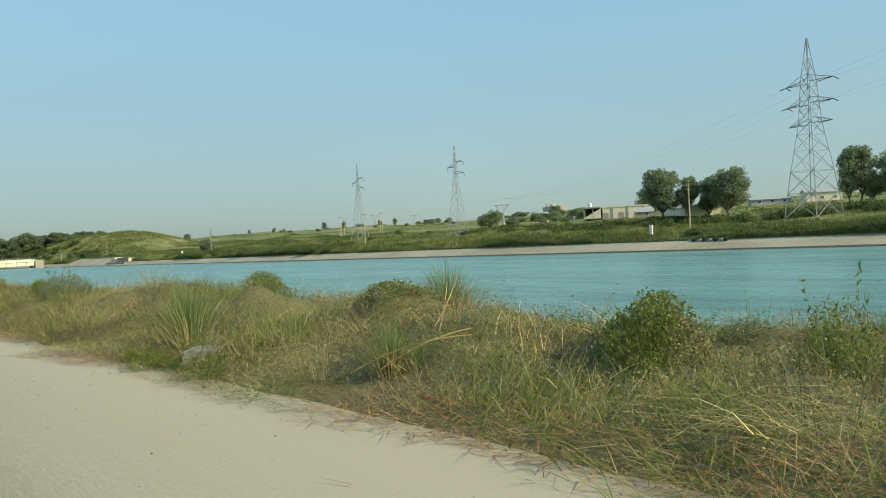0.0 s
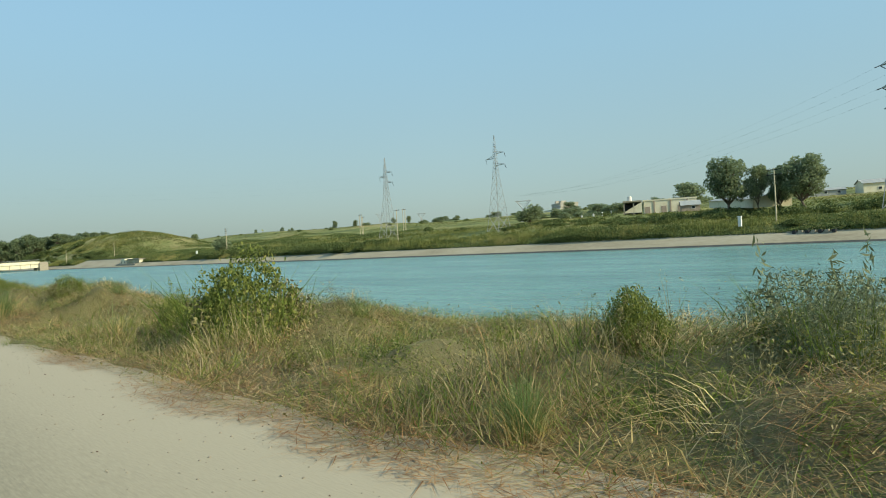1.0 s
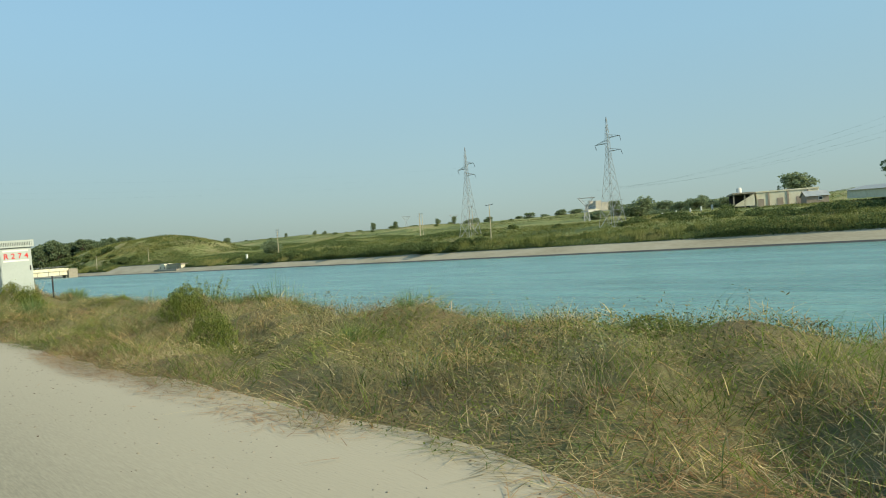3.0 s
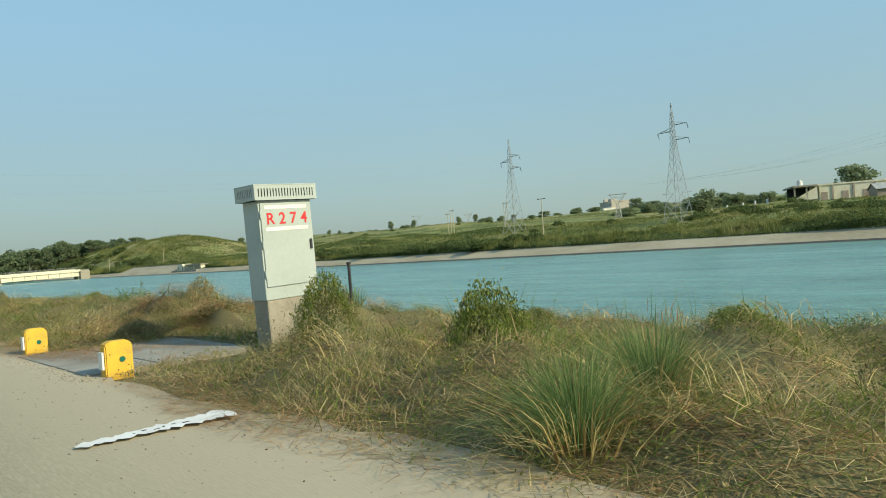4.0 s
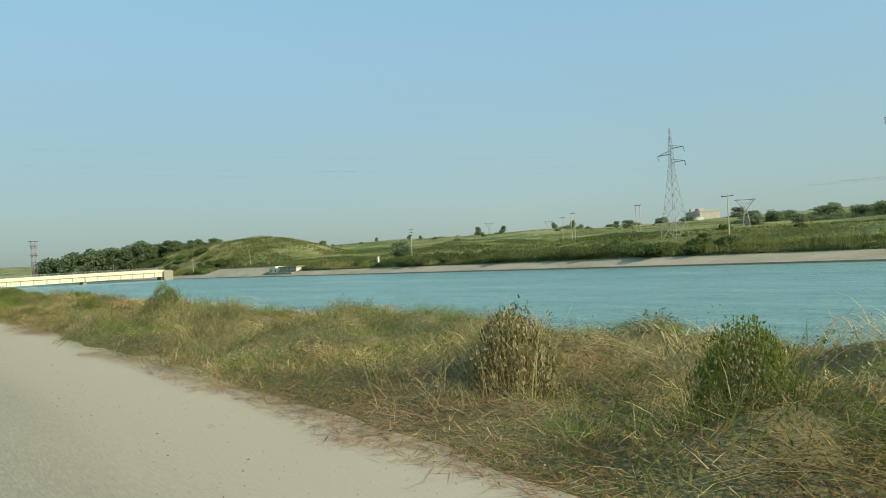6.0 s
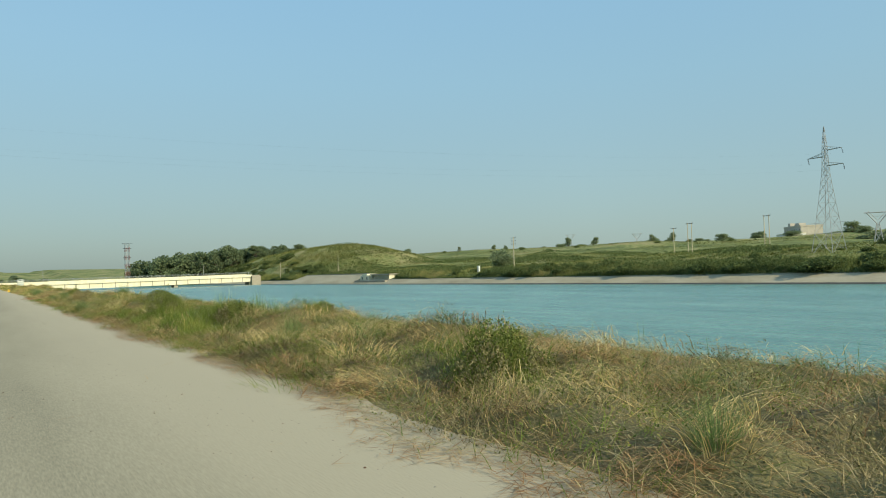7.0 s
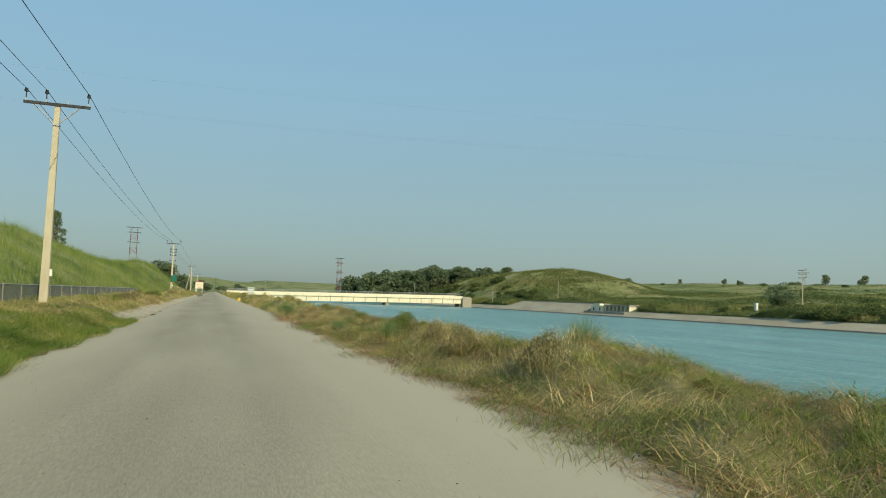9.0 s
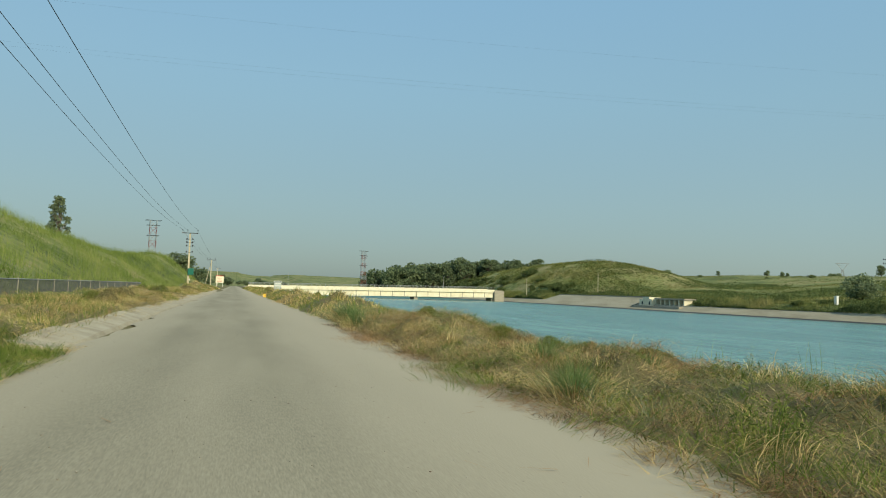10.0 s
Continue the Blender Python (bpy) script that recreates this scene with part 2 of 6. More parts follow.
M_THATCH = surface("thatch", [(0.2, (0.165, 0.128, 0.065)), (0.42, (0.29, 0.235, 0.115)), (0.6, (0.44, 0.35, 0.185)), (0.85, (0.62, 0.5, 0.29))], island=0.45, through_light=0.28, **G)
M_LITTER = surface("red_brown_litter", [(0.2, (0.2, 0.1, 0.045)), (0.5, (0.4, 0.23, 0.105)), (0.85, (0.57, 0.39, 0.2))], island=0.6, through_light=0.2, **G)
# darker tones than M_LITTER, for the flat band at the road edge
M_SHADELITTER = surface("dark_litter", [(0.2, (0.075, 0.052, 0.028)), (0.5, (0.15, 0.105, 0.055)), (0.85, (0.27, 0.2, 0.11))], island=0.6, through_light=0.1, **G)
M_DRYLEAF = surface("withered_leaves", [(0.15, (0.101, 0.095, 0.040)), (0.5, (0.222, 0.201, 0.088)), (0.85, (0.417, 0.363, 0.195))], island=0.7, through_light=0.2, **G)
# leaves paled towards grey-green to stand in for haze over distant trees
M_TREE = surface("haze_paled_tree_leaves", [(0.15, (0.15, 0.19, 0.11)), (0.5, (0.235, 0.29, 0.16)), (0.85, (0.34, 0.39, 0.21))], island=0.7, through_light=0.55, **G)
M_GROVE = surface("grove_leaves", [(0.15, (0.085, 0.118, 0.062)), (0.5, (0.145, 0.192, 0.098)), (0.85, (0.225, 0.27, 0.135))], island=0.7, through_light=0.4, **G)
M_SHRUB = surface("shrub_leaves", [(0.15, (0.062, 0.084, 0.034)), (0.5, (0.112, 0.151, 0.052)), (0.85, (0.185, 0.218, 0.078))], island=0.7, through_light=0.35, **G)
M_HILLGRASS = surface("tall_soft_grass", [(0.15, (0.085, 0.12, 0.03)), (0.42, (0.16, 0.22, 0.05)), (0.62, (0.25, 0.30, 0.08)), (0.9, (0.37, 0.35, 0.14))], scale=0.12, fine=0.6, patches=True, rough=0.8, bump=0.0, spec=0.15, mix=0.3, island=0.3, through_light=0.3)
# duller than the near grass, to stand in for haze over the far bank
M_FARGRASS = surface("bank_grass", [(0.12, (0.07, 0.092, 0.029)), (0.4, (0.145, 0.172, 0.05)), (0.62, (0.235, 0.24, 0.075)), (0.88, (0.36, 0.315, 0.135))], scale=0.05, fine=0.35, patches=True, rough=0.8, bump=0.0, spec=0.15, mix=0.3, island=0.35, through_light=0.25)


# ---- helpers ----
def part(name, bm, material, parent, label=""):
    """Links a bmesh as one mesh object under a thing or a part."""
    me = bpy.data.meshes.new(name)
    bm.normal_update()
    bm.to_mesh(me)
    bm.free()
    me.materials.append(material)
    ob = new(name, me)
    ob.parent = parent
    if label:
        tagged(ob, label)
    return ob


def thing(name, label, category, at=(0, 0, 0), rz=0.0, group="", kind=""):
    e = new(name)
    e.matrix_basis = pose(*at, 0, 0, rz)
    e.empty_display_size = 0.2
    return tagged(e, label, category, group, kind)


def box(bm, x0, x1, y0, y1, z0, z1, bevel=0.0):
    v = [bm.verts.new(p) for p in ((x0, y0, z0), (x1, y0, z0), (x1, y1, z0), (x0, y1, z0), (x0, y0, z1), (x1, y0, z1), (x1, y1, z1), (x0, y1, z1))]
    f = [bm.faces.new([v[i] for i in q]) for q in ((3, 2, 1, 0), (4, 5, 6, 7), (0, 1, 5, 4), (1, 2, 6, 5), (2, 3, 7, 6), (3, 0, 4, 7))]
    if bevel:
        bmesh.ops.bevel(bm, geom=list({e for g in f for e in g.edges}), offset=bevel, segments=2, affect="EDGES", profile=0.6)
    return bm


def bx(*a, bevel=0.0):
    return box(bmesh.new(), *a, bevel=bevel)


def beam(bm, p, q, w, w2=None, sides=4):
    """A straight member from p to q, w thick (w2 at its end)."""
    p, q = Vector(p), Vector(q)
    d = (q - p).normalized()
    a = d.orthogonal().normalized()
    c = d.cross(a)
    w2 = w if w2 is None else w2
    rings = []
    for o, r in ((p, w / 2), (q, w2 / 2)):
        rings.append([bm.verts.new(o + (a * math.cos(t) + c * math.sin(t)) * r * (1.2 if sides == 4 else 1)) for t in [2 * math.pi * (k + 0.5) / sides for k in range(sides)]])
    for k in range(sides):
        bm.faces.new((rings[0][k], rings[0][(k + 1) % sides], rings[1][(k + 1) % sides], rings[1][k]))
    bm.faces.new(rings[0][::-1])
    bm.faces.new(rings[1])
    return bm


def polyline(bm, pts, w, sides=4):
    pts = [Vector(p) for p in pts]
    d = (pts[-1] - pts[0]).normalized()
    a = d.orthogonal().normalized()
    c = d.cross(a)
    rings = [[bm.verts.new(p + (a * math.cos(t) + c * math.sin(t)) * w * 0.6) for t in [2 * math.pi * (k + 0.5) / sides for k in range(sides)]] for p in pts]
    for r, s in zip(rings[:-1], rings[1:]):
        for k in range(sides):
            bm.faces.new((r[k], r[(k + 1) % sides], s[(k + 1) % sides], s[k]))
    bm.faces.new(rings[0][::-1])
    bm.faces.new(rings[-1])
    return bm


def disc(bm, c, axis, r, depth, sides=16):
    c, axis = Vector(c), Vector(axis).normalized()
    return beam(bm, c - axis * depth / 2, c + axis * depth / 2, 2 * r, 2 * r, sides)


def np_mesh(name, verts, faces, material, smooth=False):
    """One mesh object from numpy vertices and an array of triangles or quads."""
    me = bpy.data.meshes.new(name)
    k = faces.shape[1]
    me.vertices.add(len(verts))
    me.vertices.foreach_set("co", np.ascontiguousarray(verts, dtype=np.float32).ravel())
    me.loops.add(faces.size)
    me.loops.foreach_set("vertex_index", np.ascontiguousarray(faces, dtype=np.int32).ravel())
    me.polygons.add(len(faces))
    me.polygons.foreach_set("loop_start", np.arange(0, faces.size, k, dtype=np.int32))
    me.polygons.foreach_set("loop_total", np.full(len(faces), k, dtype=np.int32))
    me.update(calc_edges=True)
    if smooth:
        me.polygons.foreach_set("use_smooth", np.ones(len(faces), dtype=bool))
    me.materials.append(material)
    return new(name, me)


RNG = np.random.default_rng(7)


def vnoise(x, y, scale, seed=0):
    """Smooth value noise in 0..1 on arrays."""
    x, y = np.asarray(x, float) / scale, np.asarray(y, float) / scale
    i, j = np.floor(x), np.floor(y)
    u, v = x - i, y - j
    u, v = u * u * (3 - 2 * u), v * v * (3 - 2 * v)

    def hsh(a, b):
        s = np.sin(a * 127.1 + b * 311.7 + seed * 74.7) * 43758.5453
        return s - np.floor(s)
    return (hsh(i, j) * (1 - u) + hsh(i + 1, j) * u) * (1 - v) + (hsh(i, j + 1) * (1 - u) + hsh(i + 1, j + 1) * u) * v


WATER_Z = -2.55
CROSS_X = [-3000, -400, -120, -60, -36, -24, -16, -12, -9, -7, -4.6, -3.9, -3.4, 3.2, 4.4, 6.2, 8.4, 9.3, 10.2, 14.2, 24, 112, 122, 126.6, 126.9, 131, 138, 150, 160, 234, 300, 450, 600, 1000, 3000]
CROSS_Z = [12, 12, 11.2, 11, 10.1, 7.9, 3.9, 1.5, 0.5, 0.42, 0.32, 0.02, -0.05, -0.03, 0.1, 0.25, 0.16, -0.1, -0.6, -2.6, -7.0, -7.0, -2.55, -0.9, -0.8, 0.7, 1.15, 2.1, 3.4, 7.4, 11.5, 17.5, 24.5, 33, 38]


def edge_shift(y):
    """How far the verge's foot stands back from its usual line, along the road."""
    return np.interp(y, [-84, -66, -45, -38, -28, 16, 30, 45, 62, 78, 97, 110, 300], [0.15, 0.1, -0.1, -0.25, 0.0, -0.15, -0.05, 0.15, 0.35, 0.45, 0.65, 0.7, 0.6])


def pulled(x, y):
    return x - edge_shift(y) * np.interp(x, [2.4, 3.0, 4.4, 6.6], [0, 1, 1, 0])


def ground_z(x, y):
    x, y = np.asarray(x, float), np.asarray(y, float)
    z = np.interp(pulled(x, y), CROSS_X, CROSS_Z)
    # the embankment beside the road fades out ahead
    left = np.clip((-x - 7) / 3, 0, 1)
    fade = np.interp(y, [-3000, 40, 90, 205, 262, 330, 420, 3000], [0.25, 0.25, 1, 1, 0.72, 0.4, 0.1, 0.05])
    z = np.where(x < -7, 0.42 + (z - 0.42) * fade, z)
    z = z + left * fade * (vnoise(x, y, 14, 3) - 0.5) * 2.2
    z = z + 4.2 * np.exp(-((x + 16) / 6.5) ** 2) * np.exp(-((y - 275) / 45) ** 2)
    # the far side: a lower saddle, the knoll, rolling rise
    z = np.where(x > 160, 3.4 + (z - 3.4) * np.interp(y, [-100, 60, 95, 140, 190, 250], [1, 1, 0.68, 0.66, 0.84, 1.0]), z)
    far = np.clip((x - 138) / 40, 0, 1)
    knoll = 13.4 * np.exp(-(np.abs((x - 176) / 33) ** 3.0)) * np.exp(-(np.abs((y - 455) / np.where(y < 455, 82, 100)) ** 5.0))
    knoll = knoll * (0.9 + 0.2 * vnoise(x, y, 26, 15))
    knoll = knoll + 1.8 * np.exp(-((x - 148) / 22) ** 2) * np.exp(-((y - 440) / 40) ** 2)
    z = z + np.clip((x - 131) / 8, 0, 1) * knoll
    z = z + np.interp(y, [250, 277, 324, 413, 470, 530, 640, 760], [0, 0.8, 3.2, 4.6, 5.2, 4.8, 3.0, 0]) * np.exp(-((x - 315) / 70) ** 2)
    z = z + far * ((vnoise(x, y, 60, 5) - 0.5) * 3.0 + (vnoise(x, y, 19, 6) - 0.5) * 1.0)
    # beyond the bridge the land flattens out
    out = np.clip((y - 650) / 700, 0, 1)
    z = np.where(x > 127, z * (1 - 0.75 * out), z)
    z = z + np.clip((y - 1000) / 900, 0, 1) * 34 * (0.65 + 0.6 * vnoise(x, y, 420, 9))
    return z


def growth(x, y):
    """How tall the verge's plants stand: lower towards the water, uneven along the road."""
    along = np.interp(y, [-84, -66, -50, 8, 45, 70, 100, 126], [1.1, 1.05, 0.95, 0.75, 0.8, 0.85, 0.95, 1.0])
    return np.where((x > 2) & (x < 12), along * np.interp(x, [5.0, 6.5, 8.0, 9.2], [1, 0.75, 0.5, 0.45]), 1.0)


def verge_z(x, y):
    """Ground height with the heaps of cut grass on the verges."""
    x, y = np.asarray(x, float), np.asarray(y, float)
    right = np.interp(pulled(x, y), [3.45, 3.85, 4.6, 6.0, 7.4, 8.3, 9.3], [0, 0.35, 0.9, 1, 0.7, 0.5, 0])
    leftv = np.interp(x, [-9.5, -8.5, -5.5, -4.3], [0, 1, 1, 0])
    heap = (vnoise(x, y, 3.4, 41) - 0.42) * 0.5 + (vnoise(x, y, 1.3, 1) - 0.48) * 0.72 + (vnoise(x, y, 0.55, 42) - 0.5) * 0.34
    heap = heap + np.clip((y - 120) / 25, 0, 1) * 0.35
    slabs = (x > 2.6) & (x < 6.3) & (y > 2.8) & (y < 7.2)
    return np.where(slabs, 0.03, ground_z(x, y) + (right + 0.4 * leftv) * heap)


def axis_steps(*runs):
    out = []
    for a, b, n in runs:
        out += list(np.linspace(a, b, n, endpoint=False))
    return np.array(out + [runs[-1][1]])


# ---- ground, canal, road ----
gx = axis_steps((-3000, -400, 10), (-400, -60, 14), (-60, -14, 16), (-14, -3.9, 21), (-3.9, -3.4, 2), (-3.4, 3.2, 4), (3.2, 9.4, 40), (9.4, 10.2, 3), (10.2, 14.2, 4), (14.2, 112, 3), (112, 126.6, 4), (126.6, 131, 4), (131, 240, 32), (240, 600, 20), (600, 3000, 12))
gy = axis_steps((-2500, -300, 12), (-300, -90, 20), (-90, 130, 820), (130, 260, 65), (260, 560, 75), (560, 1000, 22), (1000, 4000, 20))
X, Y = np.meshgrid(gx, gy, indexing="ij")
Z = verge_z(X, Y)
slab_zone = (X > 2.6) & (X < 6.3) & (Y > 2.6) & (Y < 7.4)
Z = np.where(slab_zone, np.minimum(Z, np.where(X > 5.5, 0.03, -0.05)), Z)
nx, ny = len(gx), len(gy)
idx = np.arange(nx * ny).reshape(nx, ny)
F = np.stack([idx[:-1, :-1], idx[1:, :-1], idx[1:, 1:], idx[:-1, 1:]], -1).reshape(-1, 4)
ground = np_mesh("ground", np.stack([X, Y, Z], -1).reshape(-1, 3), F, M_FIELD, smooth=True)
tagged(ground, "uneven grassy land with a canal cut through it", "ground", kind="structure")
ground.data.materials.append(M_SOIL)
ground.data.materials.append(M_LINING)
cx = X[:-1, :-1].ravel() + 0.01
slots = np.zeros(len(F), dtype=np.int32)
slots[(cx > -9.0) & (cx < 10.2) & (Y[:-1, :-1].ravel() < 960)] = 1
slots[(cx > 10.1) & (cx < 126.7) & (Y[:-1, :-1].ravel() < 960)] = 2
ground.data.polygons.foreach_set("material_index", slots)


def strip_mesh(name, x_left, x_right, ys, z, material, edge=0.0, cols=8, camber=0.0):
    """A long strip along the road, with wandering edges."""
    ys = np.asarray(ys, float)
    l = x_left + (vnoise(ys, ys * 0 + 3, 2.3, 11) - 0.5) * edge + (vnoise(ys, ys * 0 + 5, 0.6, 12) - 0.5) * edge * 0.5
    r = x_right + (edge_shift(ys) if name == "road" else 0) + (vnoise(ys, ys * 0 + 7, 2.9, 13) - 0.5) * edge + (vnoise(ys, ys * 0 + 9, 0.7, 14) - 0.5) * edge * 0.5
    u = np.linspace(0, 1, cols)
    xs = l[None, :] * (1 - u[:, None]) + r[None, :] * u[:, None]
    zz = z + camber * (1 - (2 * u[:, None] - 1) ** 2) + 0 * xs
    v = np.stack([xs, np.broadcast_to(ys, xs.shape), zz], -1).reshape(-1, 3)
    i = np.arange(cols * len(ys)).reshape(cols, -1)
    f = np.stack([i[:-1, :-1], i[1:, :-1], i[1:, 1:], i[:-1, 1:]], -1).reshape(-1, 4)
    return np_mesh(name, v, f, material, smooth=True)


road = strip_mesh("road", -3.4, 3.45, axis_steps((-600, -90, 60), (-90, 200, 700), (200, 900, 120), (900, 3500, 30)), 0.0, M_ROAD, 0.7, 10, 0.03)
tagged(road, "worn pale asphalt canal road with dusty edges", "road", kind="structure")

wys = np.linspace(-1500, 3500, 40)
water = strip_mesh("water", 13.0, 123.0, wys, WATER_Z, M_WATER)
tagged(water, "turquoise silty canal water with ripples partly painted as streaks", "canal water", kind="structure")

# dark strip: the wet edge, with the waterline shadow put into its colour
wet = strip_mesh("wet_band", 121.9, 122.55, wys, 0.0, M_WETSHADE, 0.0, 2)
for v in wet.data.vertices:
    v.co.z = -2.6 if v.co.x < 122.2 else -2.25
tagged(wet, "dark wet strip with painted shadow on the concrete waterline", "stain", kind="structure")


# ---- the roadside cabinet, marker stones, slab ----
def lettering(body, parent, name, at, size, material, rx=90, rz=0):
    cu = bpy.data.curves.new(name, "FONT")
    cu.body, cu.size, cu.extrude, cu.space_character = body, size, 0.002, 1.6
    cu.offset = 0.004
    tmp = new("tmp_text", cu)
    me = bpy.data.meshes.new_from_object(tmp.evaluated_get(bpy.context.evaluated_depsgraph_get()))
    bpy.data.objects.remove(tmp)
    me.materials.clear()
    me.materials.append(material)
    ob = new(name, me)
    ob.parent = parent
    ob.matrix_basis = pose(*at, rx, 0, rz)
    return ob


def slotted_panel(bm, w, h, t, n, slot_w, slot_h):
    """A sheet in the xz plane, w wide and h high, with n upright slots cut through."""
    pitch = (w - 0.1) / n
    x = -w / 2
    z0, z1 = (h - slot_h) / 2, (h + slot_h) / 2
    box(bm, -w / 2, w / 2, 0, t, 0, z0)
    box(bm, -w / 2, w / 2, 0, t, z1, h)
    edges = [-w / 2] + [e for k in range(n) for e in (-w / 2 + 0.05 + pitch * (k + 0.5) - slot_w / 2, -w / 2 + 0.05 + pitch * (k + 0.5) + slot_w / 2)] + [w / 2]
    for k in range(0, len(edges), 2):
        box(bm, edges[k], edges[k + 1], 0, t, z0, z1)
    return bm


def cabinet(at, rz, label, words):
    c = thing("gauge_cabinet", label, "cabinet", at, rz, "canal gauge cabinets")
    w, d = 1.0, 0.46
    part("plinth", bx(-w / 2 + 0.02, w / 2 - 0.02, 0.02, d - 0.02, -0.3, 0.79, bevel=0.025), M_CONC, c, "cracked concrete plinth")
    body = part("body", bx(-w / 2, w / 2, 0.006, d, 0.79, 2.38, bevel=0.01), M_PAINT, c)
    door = part("door", bx(-w / 2 + 0.03, w / 2 - 0.03, -0.018, 0.004, 1.0, 2.34, bevel=0.006), M_PAINT, c)
    bm = bmesh.new()
    box(bm, w / 2 - 0.1, w / 2 - 0.06, -0.045, -0.02, 1.55, 1.72, 0.006)
    part("handle", bm, M_DARK, door, "dark lever handle")
    for z in (1.15, 1.62, 2.1):
        bm = bmesh.new()
        beam(bm, (-w / 2 + 0.02, -0.02, z), (-w / 2 + 0.02, -0.02, z + 0.12), 0.025, sides=8)
        part("hinge", bm, M_PAINT, door)
    part("label_strip", bx(-w / 2 + 0.1, w / 2 - 0.1, -0.022, -0.019, 2.24, 2.3), M_WHITE, door, "white painted strip")
    part("label_strip", bx(-w / 2 + 0.1, w / 2 - 0.1, -0.022, -0.019, 1.89, 1.95), M_WHITE, door, "white painted strip")
    if words:
        lettering(words, door, "lettering", (-w / 2 + 0.115, -0.021, 2.0), 0.26, M_RED)
    # ventilated hood: four slotted sheets and a lid
    hw, hd, hz, hh = w + 0.17, d + 0.15, 2.385, 0.24
    y0 = -0.075
    for name, m, ww, n in (("hood_panel", pose(0, y0, hz), hw, 20), ("hood_panel", pose(0, y0 + hd - 0.012, hz), hw, 20),
                           ("hood_panel", pose(-hw / 2, y0 + hd / 2, hz, 0, 0, -90), hd - 0.026, 9), ("hood_panel", pose(hw / 2 - 0.012, y0 + hd / 2, hz, 0, 0, -90), hd - 0.026, 9)):
        p = part(name, slotted_panel(bmesh.new(), ww, hh, 0.012, n, 0.02, 0.13), M_PAINT, c)
        p.matrix_basis = m
    part("hood_lid", bx(-hw / 2 - 0.004, hw / 2 + 0.004, y0 - 0.004, y0 + hd + 0.004, hz + hh, hz + hh + 0.014, bevel=0.004), M_PAINT, c)
    # dark filler block puts the hood's inner shade behind the slots
    part("hood_core", bx(-w / 2 + 0.04, w / 2 - 0.04, 0.05, d - 0.05, 2.382, hz + hh - 0.02), M_DARK, c, "dark block standing in for shade inside the hood")
    return c


leaning = cabinet((5.97, 3.17, 0.0), 2, "pale grey metal gauge cabinet with red R274 on concrete plinth", "R274")
leaning.rotation_euler[1] = radians(-1.6)
cabinet((6.0, 201.6, -0.4), 0, "distant pale grey metal gauge cabinet beside the canal road", "")


def marker_stone(at, rz, label):
    s = thing("marker_stone", label, "marker stone", at, rz, "yellow marker stones at the slab")
    bm = bmesh.new()
    prof = [(0, -0.12), (0.37, -0.12), (0.37, 0.41), (0.31, 0.475), (0.06, 0.475), (0, 0.42)]
    a = [bm.verts.new((x, 0, z)) for x, z in prof]
    b = [bm.verts.new((x, 0.2, z)) for x, z in prof]
    bm.faces.new(a)
    bm.faces.new(b[::-1])
    for k in range(len(prof)):
        bm.faces.new((a[k], b[k], b[(k + 1) % len(prof)], a[(k + 1) % len(prof)])[::-1])
    bmesh.ops.recalc_face_normals(bm, faces=bm.faces)
    bmesh.ops.bevel(bm, geom=list(bm.edges), offset=0.018, segments=2, affect="EDGES")
    part("block", bm, M_YELLOW, s, "worn yellow painted concrete")
    part("reflector", disc(bmesh.new(), (0.22, -0.006, 0.22), (0, 1, 0), 0.038, 0.014, 20), M_GREEN_P, s, "round green reflector")
    for x, z in ((0.16, 0.08), (0.06, 0.3), (0.3, 0.13)):
        part("stud_hole", disc(bmesh.new(), (x, -0.001, z), (0, 1, 0), 0.009, 0.006, 10), M_BLACK, s)
    bm = bmesh.new()
    box(bm, -0.035, -0.006, 0.03, 0.17, 0.1, 0.34, 0.006)
    part("side_plate", bm, M_WHITE, s, "white plate on the side")
    return s


marker_stone((3.0, 3.19, 0.0), 2, "worn yellow marker stone standing at the near slab edge")
marker_stone((3.03, 7.64, 0.0), 0, "yellow marker stone with green reflector beside dry grass")
marker_stone((3.6, 190.0, 0.0), 0, "distant yellow marker stone on the road verge")

slab = thing("concrete_apron", "pale cracked concrete apron between the yellow stones", "pavement", (0, 0, 0), kind="structure")
for (x0, x1), (y0, y1), dz in (((2.86, 3.85), (3.55, 7.45), 0.028), ((3.87, 5.42), (3.62, 7.0), 0.034)):
    part("slab", bx(x0, x1, y0, y1, -0.16, dz, bevel=0.012), M_SLAB, slab)
bm = bmesh.new()
for k in range(420):
    y = RNG.uniform(3.0, 8.0)
    x = 2.72 + RNG.normal(0, 0.13)
    r = RNG.uniform(0.006, 0.024)
    bmesh.ops.create_icosphere(bm, subdivisions=1, radius=r, matrix=Matrix.Translation((x, y, 0.012)) @ Matrix.Diagonal((1, RNG.uniform(0.7, 1.5), 0.6, 1)))
rubble = part("rubble", bm, M_CONC, None)
tagged(rubble, "broken concrete crumbs along the slab edge", "rubble", kind="stuff")

# painted line across the road, with unreadable black marks
line = thing("painted_line", "worn white line painted across the road edge", "road marking", (0, 0, 0), kind="structure")
bm = bmesh.new()
n = 40
pv = []
for k in range(n + 1):
    x = 1.55 + 1.35 * k / n
    w = (0.085 + 0.1 * (k / n) ** 2 + 0.09 * noise.noise((k * 0.6, 2, 0))) * min(1, 0.3 + 0.35 * k, 0.4 + 0.5 * (n - k))
    y = -0.62 + 0.05 * noise.noise((k * 0.4, 9, 0))
    z = 0.045
    pv.append((bm.verts.new((x, y - w, z)), bm.verts.new((x, y + w, z))))
for a, b in zip(pv[:-1], pv[1:]):
    bm.faces.new((a[0], b[0], b[1], a[1]))
part("paint", bm, M_WHITE, line)
